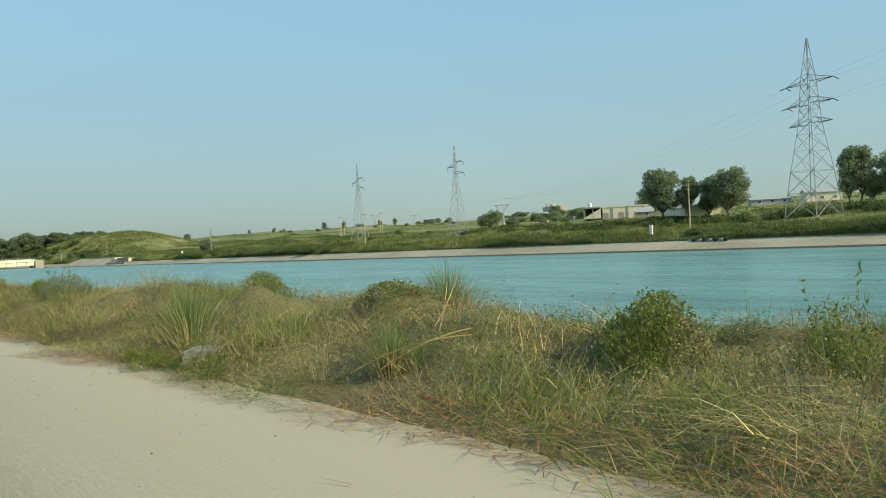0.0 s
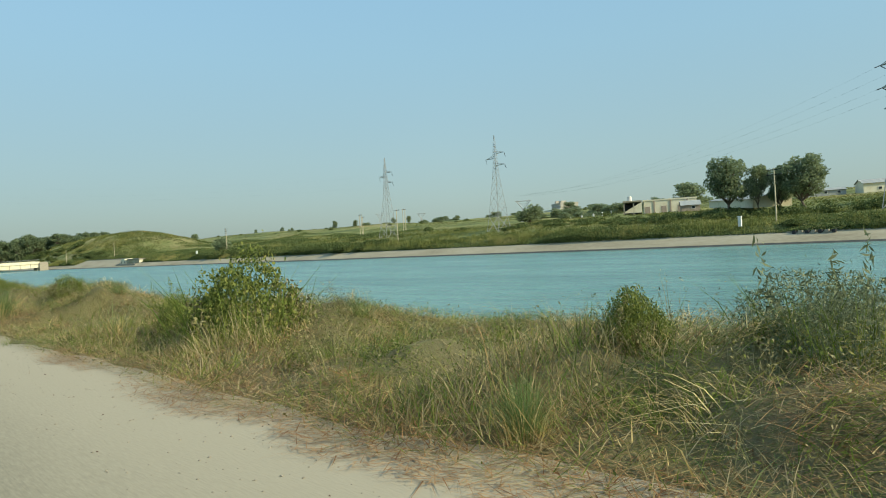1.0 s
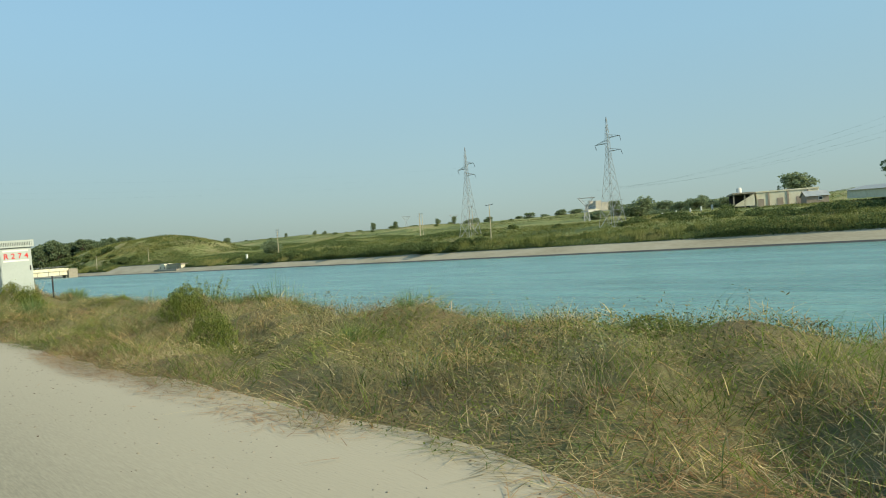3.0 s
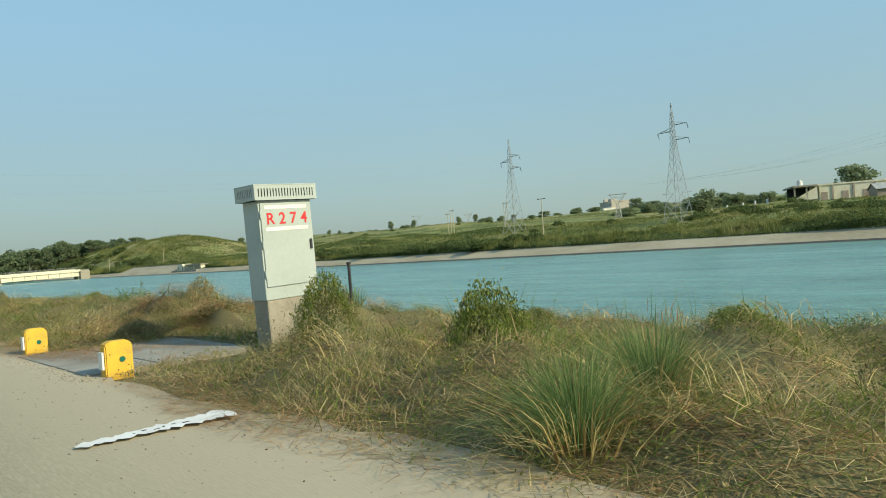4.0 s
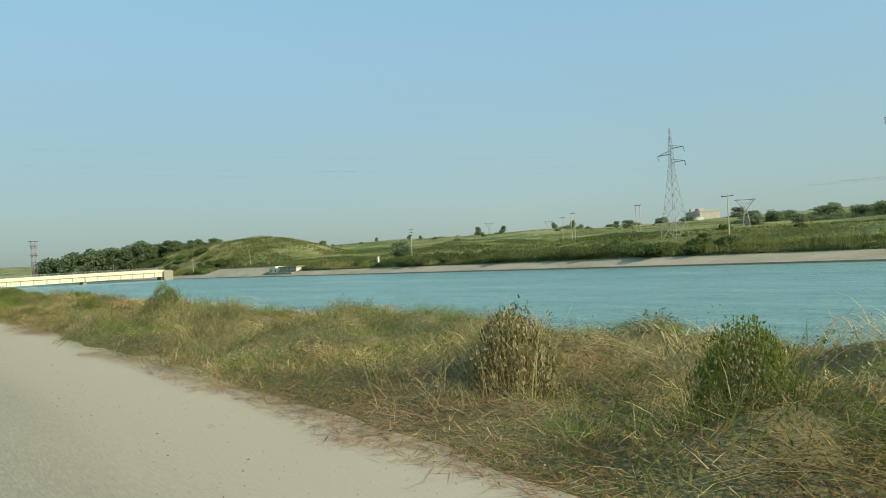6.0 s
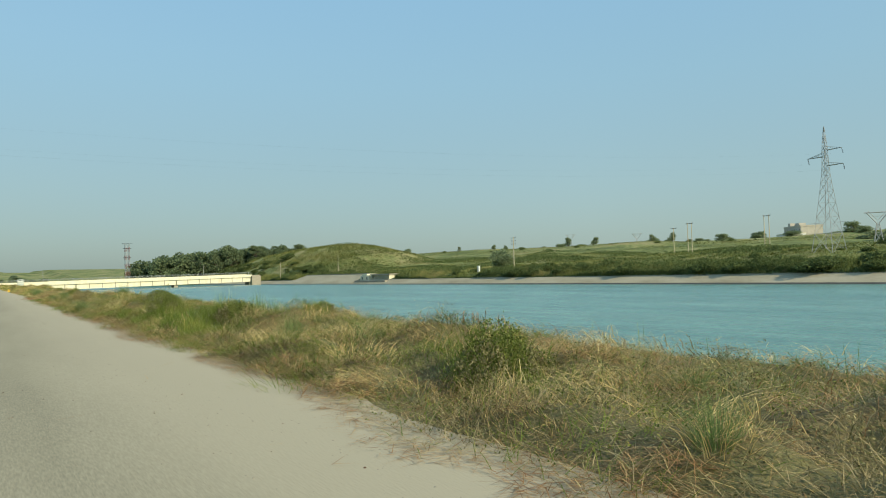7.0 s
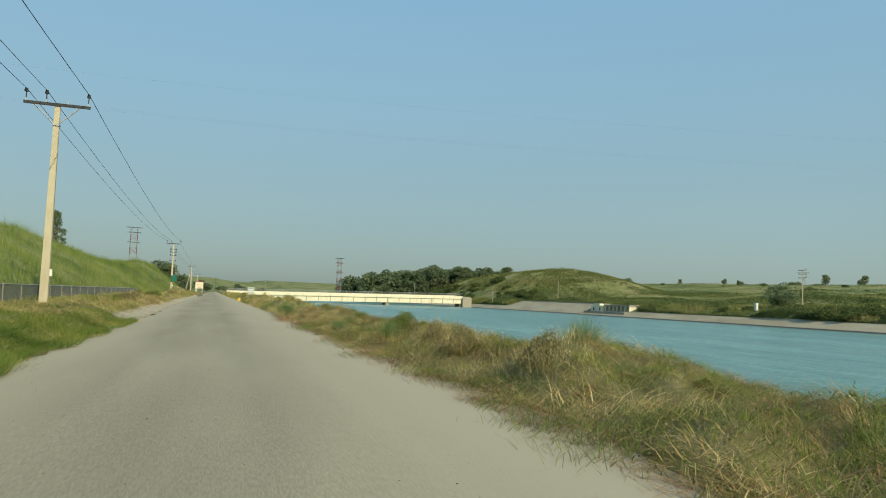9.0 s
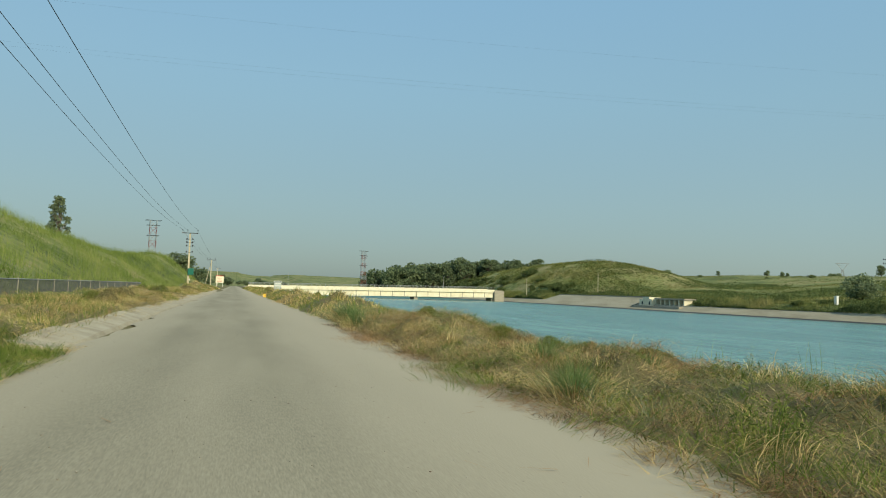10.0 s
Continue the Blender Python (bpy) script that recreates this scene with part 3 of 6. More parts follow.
for k in range(6):
    x, y = 2.0 + k * 0.085, -0.63 + 0.03 * math.sin(k * 2.1)
    part("mark", bx(x, x + 0.022 + 0.016 * (k % 3), y, y + 0.014 + 0.012 * (k % 2), 0.046, 0.048), M_BLACK, line, "unreadable black mark")

# a half-buried concrete block with unreadable stencilling
blk = thing("concrete_block", "half-buried grey concrete block with faded black stencilling", "concrete block", (3.95, -72.0, -0.1), 48)
part("block", bx(-0.27, 0.27, -0.2, 0.2, 0, 0.33, bevel=0.02), M_CONC, blk)
for k in range(6):
    part("mark", bx(-0.2 + k * 0.07, -0.155 + k * 0.07, -0.203, -0.199, 0.22, 0.29), M_BLACK, blk, "unreadable black mark")


# ---- post by the water ----
post = thing("bank_post", "thin dark steel post standing at the water", "post", (7.0, 3.02, 0))
part("shaft", beam(bmesh.new(), (0, 0, -0.3), (-0.02, 0, 1.26), 0.055, sides=8), M_DARK, post)
part("cap", disc(bmesh.new(), (-0.02, 0, 1.27), (0, 0, 1), 0.04, 0.03, 10), M_DARK, post)


# ---- lattice pylons ----
def lattice(bm, levels, w, top_w=None):
    """Four legs and crossed bracing through levels of (z, half width)."""
    for (z0, a), (z1, b) in zip(levels[:-1], levels[1:]):
        c0 = [(-a, -a, z0), (a, -a, z0), (a, a, z0), (-a, a, z0)]
        c1 = [(-b, -b, z1), (b, -b, z1), (b, b, z1), (-b, b, z1)]
        for k in range(4):
            j = (k + 1) % 4
            beam(bm, c0[k], c1[k], w * 1.6)
            beam(bm, c0[k], c1[j], w)
            beam(bm, c0[j], c1[k], w)
            beam(bm, c1[k], c1[j], w * 0.6)
    return bm


def crossarm(bm, z, reach, side, half, depth, w):
    tip = (0, side * reach, z)
    for s in (-1, 1):
        beam(bm, (s * half, side * half, z), tip, w * 1.3)
        beam(bm, (s * half, side * half, z + depth), tip, w)
        for u in (0.35, 0.68):
            a = Vector((s * half, side * half, z)).lerp(Vector(tip), u)
            b = Vector((s * half, side * half, z + depth)).lerp(Vector(tip), u)
            beam(bm, a, b, w * 0.7)
    beam(bm, (-half * 0.6, side * reach * 0.4, z), (half * 0.6, side * reach * 0.4, z), w * 0.7)
    return bm


def insulator(parent, at, length, lean=(0, 0)):
    bm = bmesh.new()
    n = 9
    for k in range(n):
        u = (k + 0.5) / n
        disc(bm, (at[0] + lean[0] * u, at[1] + lean[1] * u, at[2] - length * u), (lean[0], lean[1], -length), 0.1, length / n * 0.55, 8)
    part("insulator", bm, M_DARK, parent)


def suspension_pylon(at, rz, label):
    """28.7 m, three single arms: two on one side, one on the other."""
    p = thing("pylon", label, "electricity pylon", at, rz, "pylons along the far bank")
    part("base_lattice", lattice(bmesh.new(), [(-0.8, 2.6), (4.2, 2.0)], 0.085), M_STEEL, p)
    part("mast_lattice", lattice(bmesh.new(), [(4.2, 2.0), (8.0, 1.62), (11.2, 1.28), (13.8, 1.0), (15.8, 0.8), (17.4, 0.66), (18.8, 0.56), (20.2, 0.5), (21.6, 0.46), (23.0, 0.42), (24.4, 0.36)], 0.06), M_STEEL, p)
    part("peak", lattice(bmesh.new(), [(24.4, 0.36), (26.4, 0.22), (28.7, 0.05)], 0.06), M_STEEL, p)
    for z, side, reach in ((23.2, -1, 4.0), (21.8, 1, 4.3), (19.6, -1, 4.2)):
        part("crossarm", crossarm(bmesh.new(), z, reach, side, 0.45, 0.8, 0.085), M_STEEL, p)
        insulator(p, (0, side * reach, z), 1.3, (0.5, 0))
    for side in (-1, 1):
        bm = bmesh.new()
        beam(bm, (0, side * 2.2, 6.6), (0, side * 4.2, 6.7), 0.08)
        part("climbing_guard", bm, M_STEEL, p)
    return p


def tension_pylon(at, rz, label):
    """37 m, three pairs of arms."""
    p = thing("pylon", label, "electricity pylon", at, rz, "pylons along the far bank")
    part("base_lattice", lattice(bmesh.new(), [(-0.8, 3.9), (4.4, 3.35), (9.0, 2.85)], 0.12), M_STEEL, p)
    part("mast_lattice", lattice(bmesh.new(), [(9.0, 2.85), (13.2, 2.3), (16.6, 1.85), (19.2, 1.52), (21.8, 1.38), (24.2, 1.24), (26.6, 1.1), (29.0, 0.95)], 0.085), M_STEEL, p)
    part("peak", lattice(bmesh.new(), [(29.0, 0.95), (32.2, 0.55), (36.6, 0.1)], 0.08), M_STEEL, p)
    for z, reach in ((27.4, 5.7), (23.0, 5.5), (18.8, 5.3)):
        for side in (-1, 1):
            part("crossarm", crossarm(bmesh.new(), z, reach, side, 1.2, 1.3, 0.11), M_STEEL, p)
            if z > 20:
                insulator(p, (0, side * reach, z), 0.5, (-1.6, 0))
                insulator(p, (0, side * reach, z), 0.5, (1.6, 0))
    return p


def base_z(x, y, sink=0.1):
    return float(ground_z(x, y)) - sink


suspension_pylon((160.4, 130.0, 3.55), -7, "grey steel lattice pylon with three arms standing on the far bank")
suspension_pylon((158.6, 76.0, 3.45), -7, "tall grey steel lattice pylon on the far canal bank")
tension_pylon((156.5, -30.6, 3.4), -22, "large grey steel tension pylon with six arms behind reeds")


def catenary(p, q, sag, n=28):
    p, q = Vector(p), Vector(q)
    return [p.lerp(q, k / n) - Vector((0, 0, 4 * sag * (k / n) * (1 - k / n))) for k in range(n + 1)]


def wire(p, q, sag, w, label, group, n=28):
    bm = bmesh.new()
    polyline(bm, catenary(p, q, sag, n), w, 4)
    ob = part("power_cable", bm, M_DARK, None)
    return tagged(ob, label, "cable", group)


def arm_tip(px, py, pz, rz, side, reach, z):
    a = radians(rz)
    return (px - math.sin(a) * side * reach, py + math.cos(a) * side * reach, pz + z)


for side, reach, z in ((-1, 4.0, 23.2), (1, 4.3, 21.8), (-1, 4.2, 19.6)):
    a = arm_tip(160.4, 130.0, 3.55, -7, side, reach, z - 1.3)
    wire(a, (a[0] - 250, a[1] + 46, a[2] + 2.5), 5.4, 0.004, "thin dark overhead cable spanning the canal", "overhead cables", 40)
for side, z in ((1, 27.4), (-1, 27.4), (1, 23.0), (-1, 23.0)):
    a = arm_tip(156.5, -30.6, 3.4, -22, side, 5.6, z)
    wire(a, (a[0] - 150, a[1] - 120, a[2] + 6), 6.0, 0.012, "dark overhead cable leaving the tension pylon", "overhead cables", 24)
    wire(a, (a[0] + 64, a[1] + 148, 18.0), 5.0, 0.014, "dark overhead cable leaving the tension pylon", "overhead cables", 24)


def v_pylon(at, rz, h, label):
    """A small far-off pylon with a widening head."""
    p = thing("pylon", label, "electricity pylon", at, rz, "far pylons")
    u = h / 10.0
    part("mast_lattice", lattice(bmesh.new(), [(-1.0, 1.3 * u), (3 * u, 0.8 * u), (6 * u, 0.35 * u)], 0.14), M_STEEL, p)
    bm = bmesh.new()
    for s in (-1, 1):
        beam(bm, (0, s * 0.35 * u, 6 * u), (0, s * 3.0 * u, 9.4 * u), 0.34)
        beam(bm, (0, s * 0.1 * u, 7 * u), (0, s * 2.2 * u, 9.4 * u), 0.14)
        beam(bm, (0, s * 2.4 * u, 9.4 * u), (0, s * 2.4 * u, 10 * u), 0.16)
    beam(bm, (0, -3.6 * u, 9.4 * u), (0, 3.6 * u, 9.4 * u), 0.36)
    beam(bm, (0, -1.6 * u, 8.2 * u), (0, 1.6 * u, 8.2 * u), 0.14)
    part("head", bm, M_STEEL, p)
    return p


v_pylon((306, 185, base_z(306, 185)), 28, 13.0, "far grey pylon with a widening head among shrubs")
v_pylon((578, 645, base_z(578, 645)), 49, 17, "small far grey pylon near the skyline")
v_pylon((489, 468.5, base_z(489, 468.5)), 40, 13, "small far grey pylon near the skyline")


# ---- poles on the far bank ----
def far_pole(at, h, label, arms=1, twin=False):
    p = thing("utility_pole", label, "utility pole", at, -8, "poles on the far bank")
    for off in ((-0.9, 0.9) if twin else (0,)):
        bm = bmesh.new()
        beam(bm, (0, off, -0.6), (0, off, h), 0.32, 0.2, 8)
        part("shaft", bm, M_POLE, p)
    for k in range(arms):
        part("crossarm", bx(-0.06, 0.06, -1.5, 1.5, h - 0.35 - 1.0 * k, h - 0.22 - 1.0 * k), M_DARK, p)
        for y in (-1.4, 0, 1.4):
            part("insulator", beam(bmesh.new(), (0, y, h - 0.22 - k), (0, y, h + 0.08 - k), 0.12, 0.07, 8), M_DARK, p)
    return p


for x, y, top, arms, twin in ((146.5, 225.5, 12.3, 3, False), (143.2, -9.9, 11.9, 2, False), (144.8, 106.9, 12.1, 1, False), (143, 354.4, 10.9, 0, False), (129.5, 396, 8.5, 0, False), (199, 196, 15.7, 1, True), (205, 172, 16.5, 1, True), (215, 215, 15.5, 1, False)):
    z = base_z(x, y)
    far_pole((x, y, z), top - z, "slim concrete pole on the far canal bank" if not twin else "twin concrete poles among far shrubs", arms, twin)


def bank_marker(at, label):
    p = thing("bank_marker", label, "marker post", at, 0, "white markers on the far bank")
    part("post", bx(-0.28, 0.28, -0.38, 0.38, -0.3, 1.9, bevel=0.03), M_WHITE, p)
    part("cap", bx(-0.36, 0.36, -0.46, 0.46, 1.9, 2.12, bevel=0.03), M_WHITE, p)
    return p


bank_marker((133.6, 227.8, 0.95), "white square marker post in the far bank grass")
bank_marker((128.9, -8.6, 1.05), "white square marker post above the concrete lining").scale = (0.75, 0.75, 0.8)


# ---- intake structure and ramp on the far bank ----
intake = thing("intake_structure", "concrete intake with dark bays in the far bank", "intake", (127.2, 275.0, -1.0))
part("base", bx(-3.0, 3.5, -1.0, 24.0, -2.6, -0.1, bevel=0.05), M_CONC, intake)
# back wall carries the shade of the bays in its dark colour
part("back_wall", bx(2.6, 3.4, 0.0, 14.5, -0.1, 1.9), M_DARK, intake, "dark wall standing in for shade behind the bays")
part("roof_slab", bx(-0.7, 3.6, -0.4, 14.8, 1.9, 2.35, bevel=0.04), M_CONC, intake)
for k in range(7):
    part("pier", bx(-0.4, 2.6, 0.05 + 2.35 * k, 0.5 + 2.35 * k, -0.1, 1.9, bevel=0.03), M_CREAM, intake)
part("gate_house", bx(-1.2, 2.6, 15.2, 22.3, -0.1, 1.9, bevel=0.06), M_CREAM, intake, "cream painted gate house")
part("gate_house_roof", bx(-1.4, 2.8, 16.4, 20.0, 1.9, 2.5, bevel=0.05), M_CREAM, intake)
# dark plates on the wall stand in for shaded openings
for y in (16.2, 20.2):
    part("opening", bx(-1.225, -1.19, y, y + 0.8, 0.2, 1.2), M_DARK, intake)
outlet = thing("drain_outlet", "small row of dark concrete blocks in the far lining", "outlet", (126.9, -18.8, -0.75), -2)
for k in range(7):
    part("block", bx(-0.5, 0.4, -6.5 + 1.05 * k, -5.9 + 1.05 * k, -0.2, 0.35, bevel=0.03), M_CONC if k % 2 else M_DARK, outlet)
ramp = thing("concrete_ramp", "pale sloping concrete apron on the far bank", "ramp", (0, 0, 0))
bm = bmesh.new()
rv = [bm.verts.new(p) for p in ((122.8, 299.5, -2.2), (122.8, 372, -2.2), (131.5, 366, 1.55), (131.5, 299.5, 1.45), (122.8, 299.5, -3.2), (122.8, 372, -3.2), (131.5, 366, -0.8), (131.5, 299.5, -0.8))]
for q in ((0, 3, 2, 1), (4, 5, 6, 7), (0, 1, 5, 4), (1, 2, 6, 5), (2, 3, 7, 6), (3, 0, 4, 7)):
    bm.faces.new([rv[i] for i in q])
bmesh.ops.recalc_face_normals(bm, faces=bm.faces)
part("apron", bm, M_LINING, ramp)
part("edge_beam", bx(131.3, 131.9, 299.5, 366, 1.3, 1.75), M_CONC, ramp)

# ---- bridge ----
bridge = thing("road_bridge", "long cream painted concrete girder bridge over the canal", "bridge", (0, 410.0, -1.37))
bridge.rotation_euler[1] = radians(-0.67)   # the deck falls towards the road
part("deck", bx(4, 121.4, -4.6, 4.6, 2.25, 2.55), M_CONC, bridge)
part("parapet", bx(6, 117.4, -4.95, -4.65, 1.5, 2.85, bevel=0.03), M_CREAM, bridge)
part("parapet", bx(6, 117.4, 4.45, 4.75, 1.75, 3.15, bevel=0.03), M_CREAM, bridge)
spans = [9, 35.5, 79.5, 117]
for a, b in zip(spans[:-1], spans[1:]):
    for y in (-4.0, 0.0, 4.0):
        part("girder", bx(a + 0.2, b - 0.2, y - 0.35, y + 0.35, -0.85, 2.25, bevel=0.04), M_CREAM, bridge)
    k = a + 5.5
    while k < b - 1:
        part("stiffener", bx(k - 0.15, k + 0.15, -4.5, -4.35, -0.8, 1.5), M_CONC, bridge)
        k += 5.5
for x in spans:
    part("pier", bx(x - 0.9, x + 0.9, -3.6, 3.6, -8.0, -0.86, bevel=0.1), M_CONC, bridge)
part("abutment", bx(116.9, 121.6, -6.0, 6.0, -5.0, 2.2, bevel=0.1), M_CONC, bridge)
for s in (-4.8, 4.6):
    bm = bmesh.new()
    beam(bm, (6, s, 4.05), (117.4, s, 4.05), 0.1)
    beam(bm, (6, s, 3.6), (117.4, s, 3.6), 0.06)
    part("handrail", bm, M_STEEL, bridge)
for k in range(56):
    part("baluster", bx(6.6 + 1.98 * k, 6.72 + 1.98 * k, -4.86, -4.74, 2.85, 4.05), M_STEEL, bridge)
for x in (23, 58, 95):
    bm = bmesh.new()
    beam(bm, (x, 4.3, 2.55), (x, 4.3, 8.6), 0.18, 0.1, 8)
    beam(bm, (x, 4.3, 8.6), (x, 2.9, 8.9), 0.08)
    part("lamp_post", bm, M_STEEL, bridge)


# ---- buildings beyond the far bank ----
def window(parent, y, z, w, h, x):
    f = part("window", bx(x - 0.1, x - 0.02, y - w / 2, y + w / 2, z, z + h), M_WHITE, parent)
    part("pane", bx(x - 0.13, x - 0.1, y - w / 2 + 0.12, y + w / 2 - 0.12, z + 0.12, z + h - 0.12), M_GLASS, f)


def warehouse():
    z = base_z(233, 60) - 0.2
    b = thing("warehouse", "cream walled warehouse with flat roof and open porch", "building", (235.5, 50.2, z), 30)
    part("wall", bx(0, 16, 0, 18, 0, 4.9, bevel=0.05), M_CREAM, b)
    part("parapet", bx(-0.2, 16.2, -0.2, 18.2, 4.9, 5.35), M_CREAM, b)
    for y in (3.2, 8.8, 14.4):
        part("pilaster", bx(-0.2, 0.0, y - 0.25, y + 0.25, 0, 4.9), M_BRICK, b)
        part("door", bx(-0.08, -0.01, y + 1.4, y + 3.2, 0.2, 2.9), M_BRICK, b)
    part("porch_roof", bx(-1, 16, 18.6, 25.2, 4.9, 5.4), M_CONC, b, "dark flat porch roof")
    # dark colour stands in for the shade under the open porch
    part("porch_wall", bx(10, 10.4, 18.6, 25, 0, 4.9), M_DARK, b)
    bm = bmesh.new()
    rv2 = [bm.verts.new(p) for p in ((-0.6, 18.6, 4.8), (-0.6, 25.5, 1.0), (-0.6, 18.6, 1.0), (-0.2, 18.6, 4.8), (-0.2, 25.5, 1.0), (-0.2, 18.6, 1.0))]
    for q in ((0, 1, 2), (3, 5, 4), (0, 3, 4, 1), (1, 4, 5, 2), (2, 5, 3, 0)):
        bm.faces.new([rv2[i] for i in q])
    bmesh.ops.recalc_face_normals(bm, faces=bm.faces)
    part("stair_wall", bm, M_CREAM, b)
    for y in (21.5, 24.8):
        part("column", bx(-0.6, -0.2, y - 0.2, y + 0.2, -1, 4.9), M_CONC, b)
    tank = thing("water_tank", "small white water tank on the warehouse roof", "water tank", (226.0, 71, z + 5.4))
    part("drum", disc(bmesh.new(), (0, 0, 0.75), (0, 0, 1), 0.8, 1.5, 18), M_WHITE, tank)
    part("lid", disc(bmesh.new(), (0, 0, 1.62), (0, 0, 1), 0.45, 0.24, 18), M_WHITE, tank)


def gable_shed(at, ly, lx, eave, ridge, wall, roof, label, rz=30):
    b = thing("shed", label, "building", at, rz)
    bm = bmesh.new()
    for y0, y1 in ((0, ly),):
        v = [bm.verts.new(p) for p in ((0, y0, 0), (lx, y0, 0), (lx, y0, eave), (0, y0, eave), (lx / 2, y0, ridge), (0, y1, 0), (lx, y1, 0), (lx, y1, eave), (0, y1, eave), (lx / 2, y1, ridge))]
        for q in ((0, 1, 2, 4, 3), (5, 8, 9, 7, 6), (0, 3, 8, 5), (1, 6, 7, 2), (3, 4, 9, 8), (2, 7, 9, 4), (0, 5, 6, 1)):
            bm.faces.new([v[i] for i in q])
    bmesh.ops.recalc_face_normals(bm, faces=bm.faces)
    part("wall", bm, wall, b)
    for s in (0, 1):
        bm = bmesh.new()
        x0, x1 = (-0.5, lx / 2) if s == 0 else (lx + 0.5, lx / 2)
        n = int(ly / 0.9)
        rows = []
        for k in range(n + 1):
            y = -0.4 + (ly + 0.8) * k / n
            dz = 0.05 if k % 2 else 0.12
            rows.append([bm.verts.new((x0, y, eave - 0.05 + dz)), bm.verts.new((x1, y, ridge + dz))])
        for a, c in zip(rows[:-1], rows[1:]):
            bm.faces.new((a[0], c[0], c[1], a[1]))
        part("roof_sheet", bm, roof, b)
    for k in range(int(ly // 4) if ly < 20 else 0):
        window(b, 2.2 + 4 * k, 1.0, 1.2, 1.0, 0.0)
    return b


warehouse()
long_shed = gable_shed((175.5, 7.2, 5.0), 50, 9, 2.2, 3.2, M_CREAM, M_ROOF, "long low cream shed with pale corrugated roof", -53.8)
long_shed.rotation_euler[0] = radians(2.0)   # it climbs with the land
gable_shed((226, 44.5, base_z(224, 46) + 0.2), 6, 8, 2.2, 3.9, M_BRICK, M_ROOF, "small brown brick gabled shed beside the warehouse")
gable_shed((258, 9, base_z(258, 12) - 0.4), 13, 8, 2.2, 3.0, M_ROOF, M_ROOF, "pale low shed half hidden behind trees")
gable_shed((262, -6, base_z(262, -2) - 0.2), 11, 9, 3.2, 4.6, M_CREAM, M_ROOF, "pale shed with corrugated roof behind trees")


def apartment_house():
    z = base_z(690, 440) - 3.0
    b = thing("apartment_house", "far two-storey pale brown house with roof parapet", "house", (668, 431, z), -38)
    b.scale = (1.28, 1.28, 1.28)
    part("wall", bx(0, 16, -22, 8, 0, 9.4, bevel=0.05), M_PALEWALL, b)
    part("parapet", bx(-0.3, 16.3, -22.3, 8.3, 9.4, 10.4), M_PALEWALL, b)
    part("sunshade", bx(-0.9, 0, -22.2, 8.2, 5.0, 5.4), M_WHITE, b)
    part("stair_head", bx(4, 9, -10, -2, 10.4, 12.6), M_PALEWALL, b)
    part("roof_room", bx(3, 7, 4, 7.5, 10.4, 13.2), M_PALEWALL, b)
    for z0 in (1.6, 6.2):
        for k in range(7):
            window(b, -20 + 4.3 * k, z0, 1.9, 1.9, 0.0)
    a = thing("annex", "low white annex in front of the far house", "building", (646, 424, z - 1.0), -38)
    a.scale = (1.28, 1.28, 1.28)
    part("wall", bx(0, 10, -16, 12, 0, 4.6, bevel=0.05), M_WHITE, a)
    part("parapet", bx(-0.2, 10.2, -16.2, 12.2, 4.6, 5.2), M_CREAM, a)
    for k in range(5):
        window(a, -13 + 5 * k, 1.6, 1.6, 1.5, 0.0)


apartment_house()
for k, y in enumerate((84, 88, 92, 97.5, 103)):
    p = thing("concrete_post", "white bare concrete post on the far land", "post", (234, y, base_z(234, y)), 0, "bare posts by the warehouse")
    part("shaft", bx(-0.25, 0.25, -0.25, 0.25, -0.3, 3.4 - 0.25 * k, bevel=0.03), M_WHITE, p)


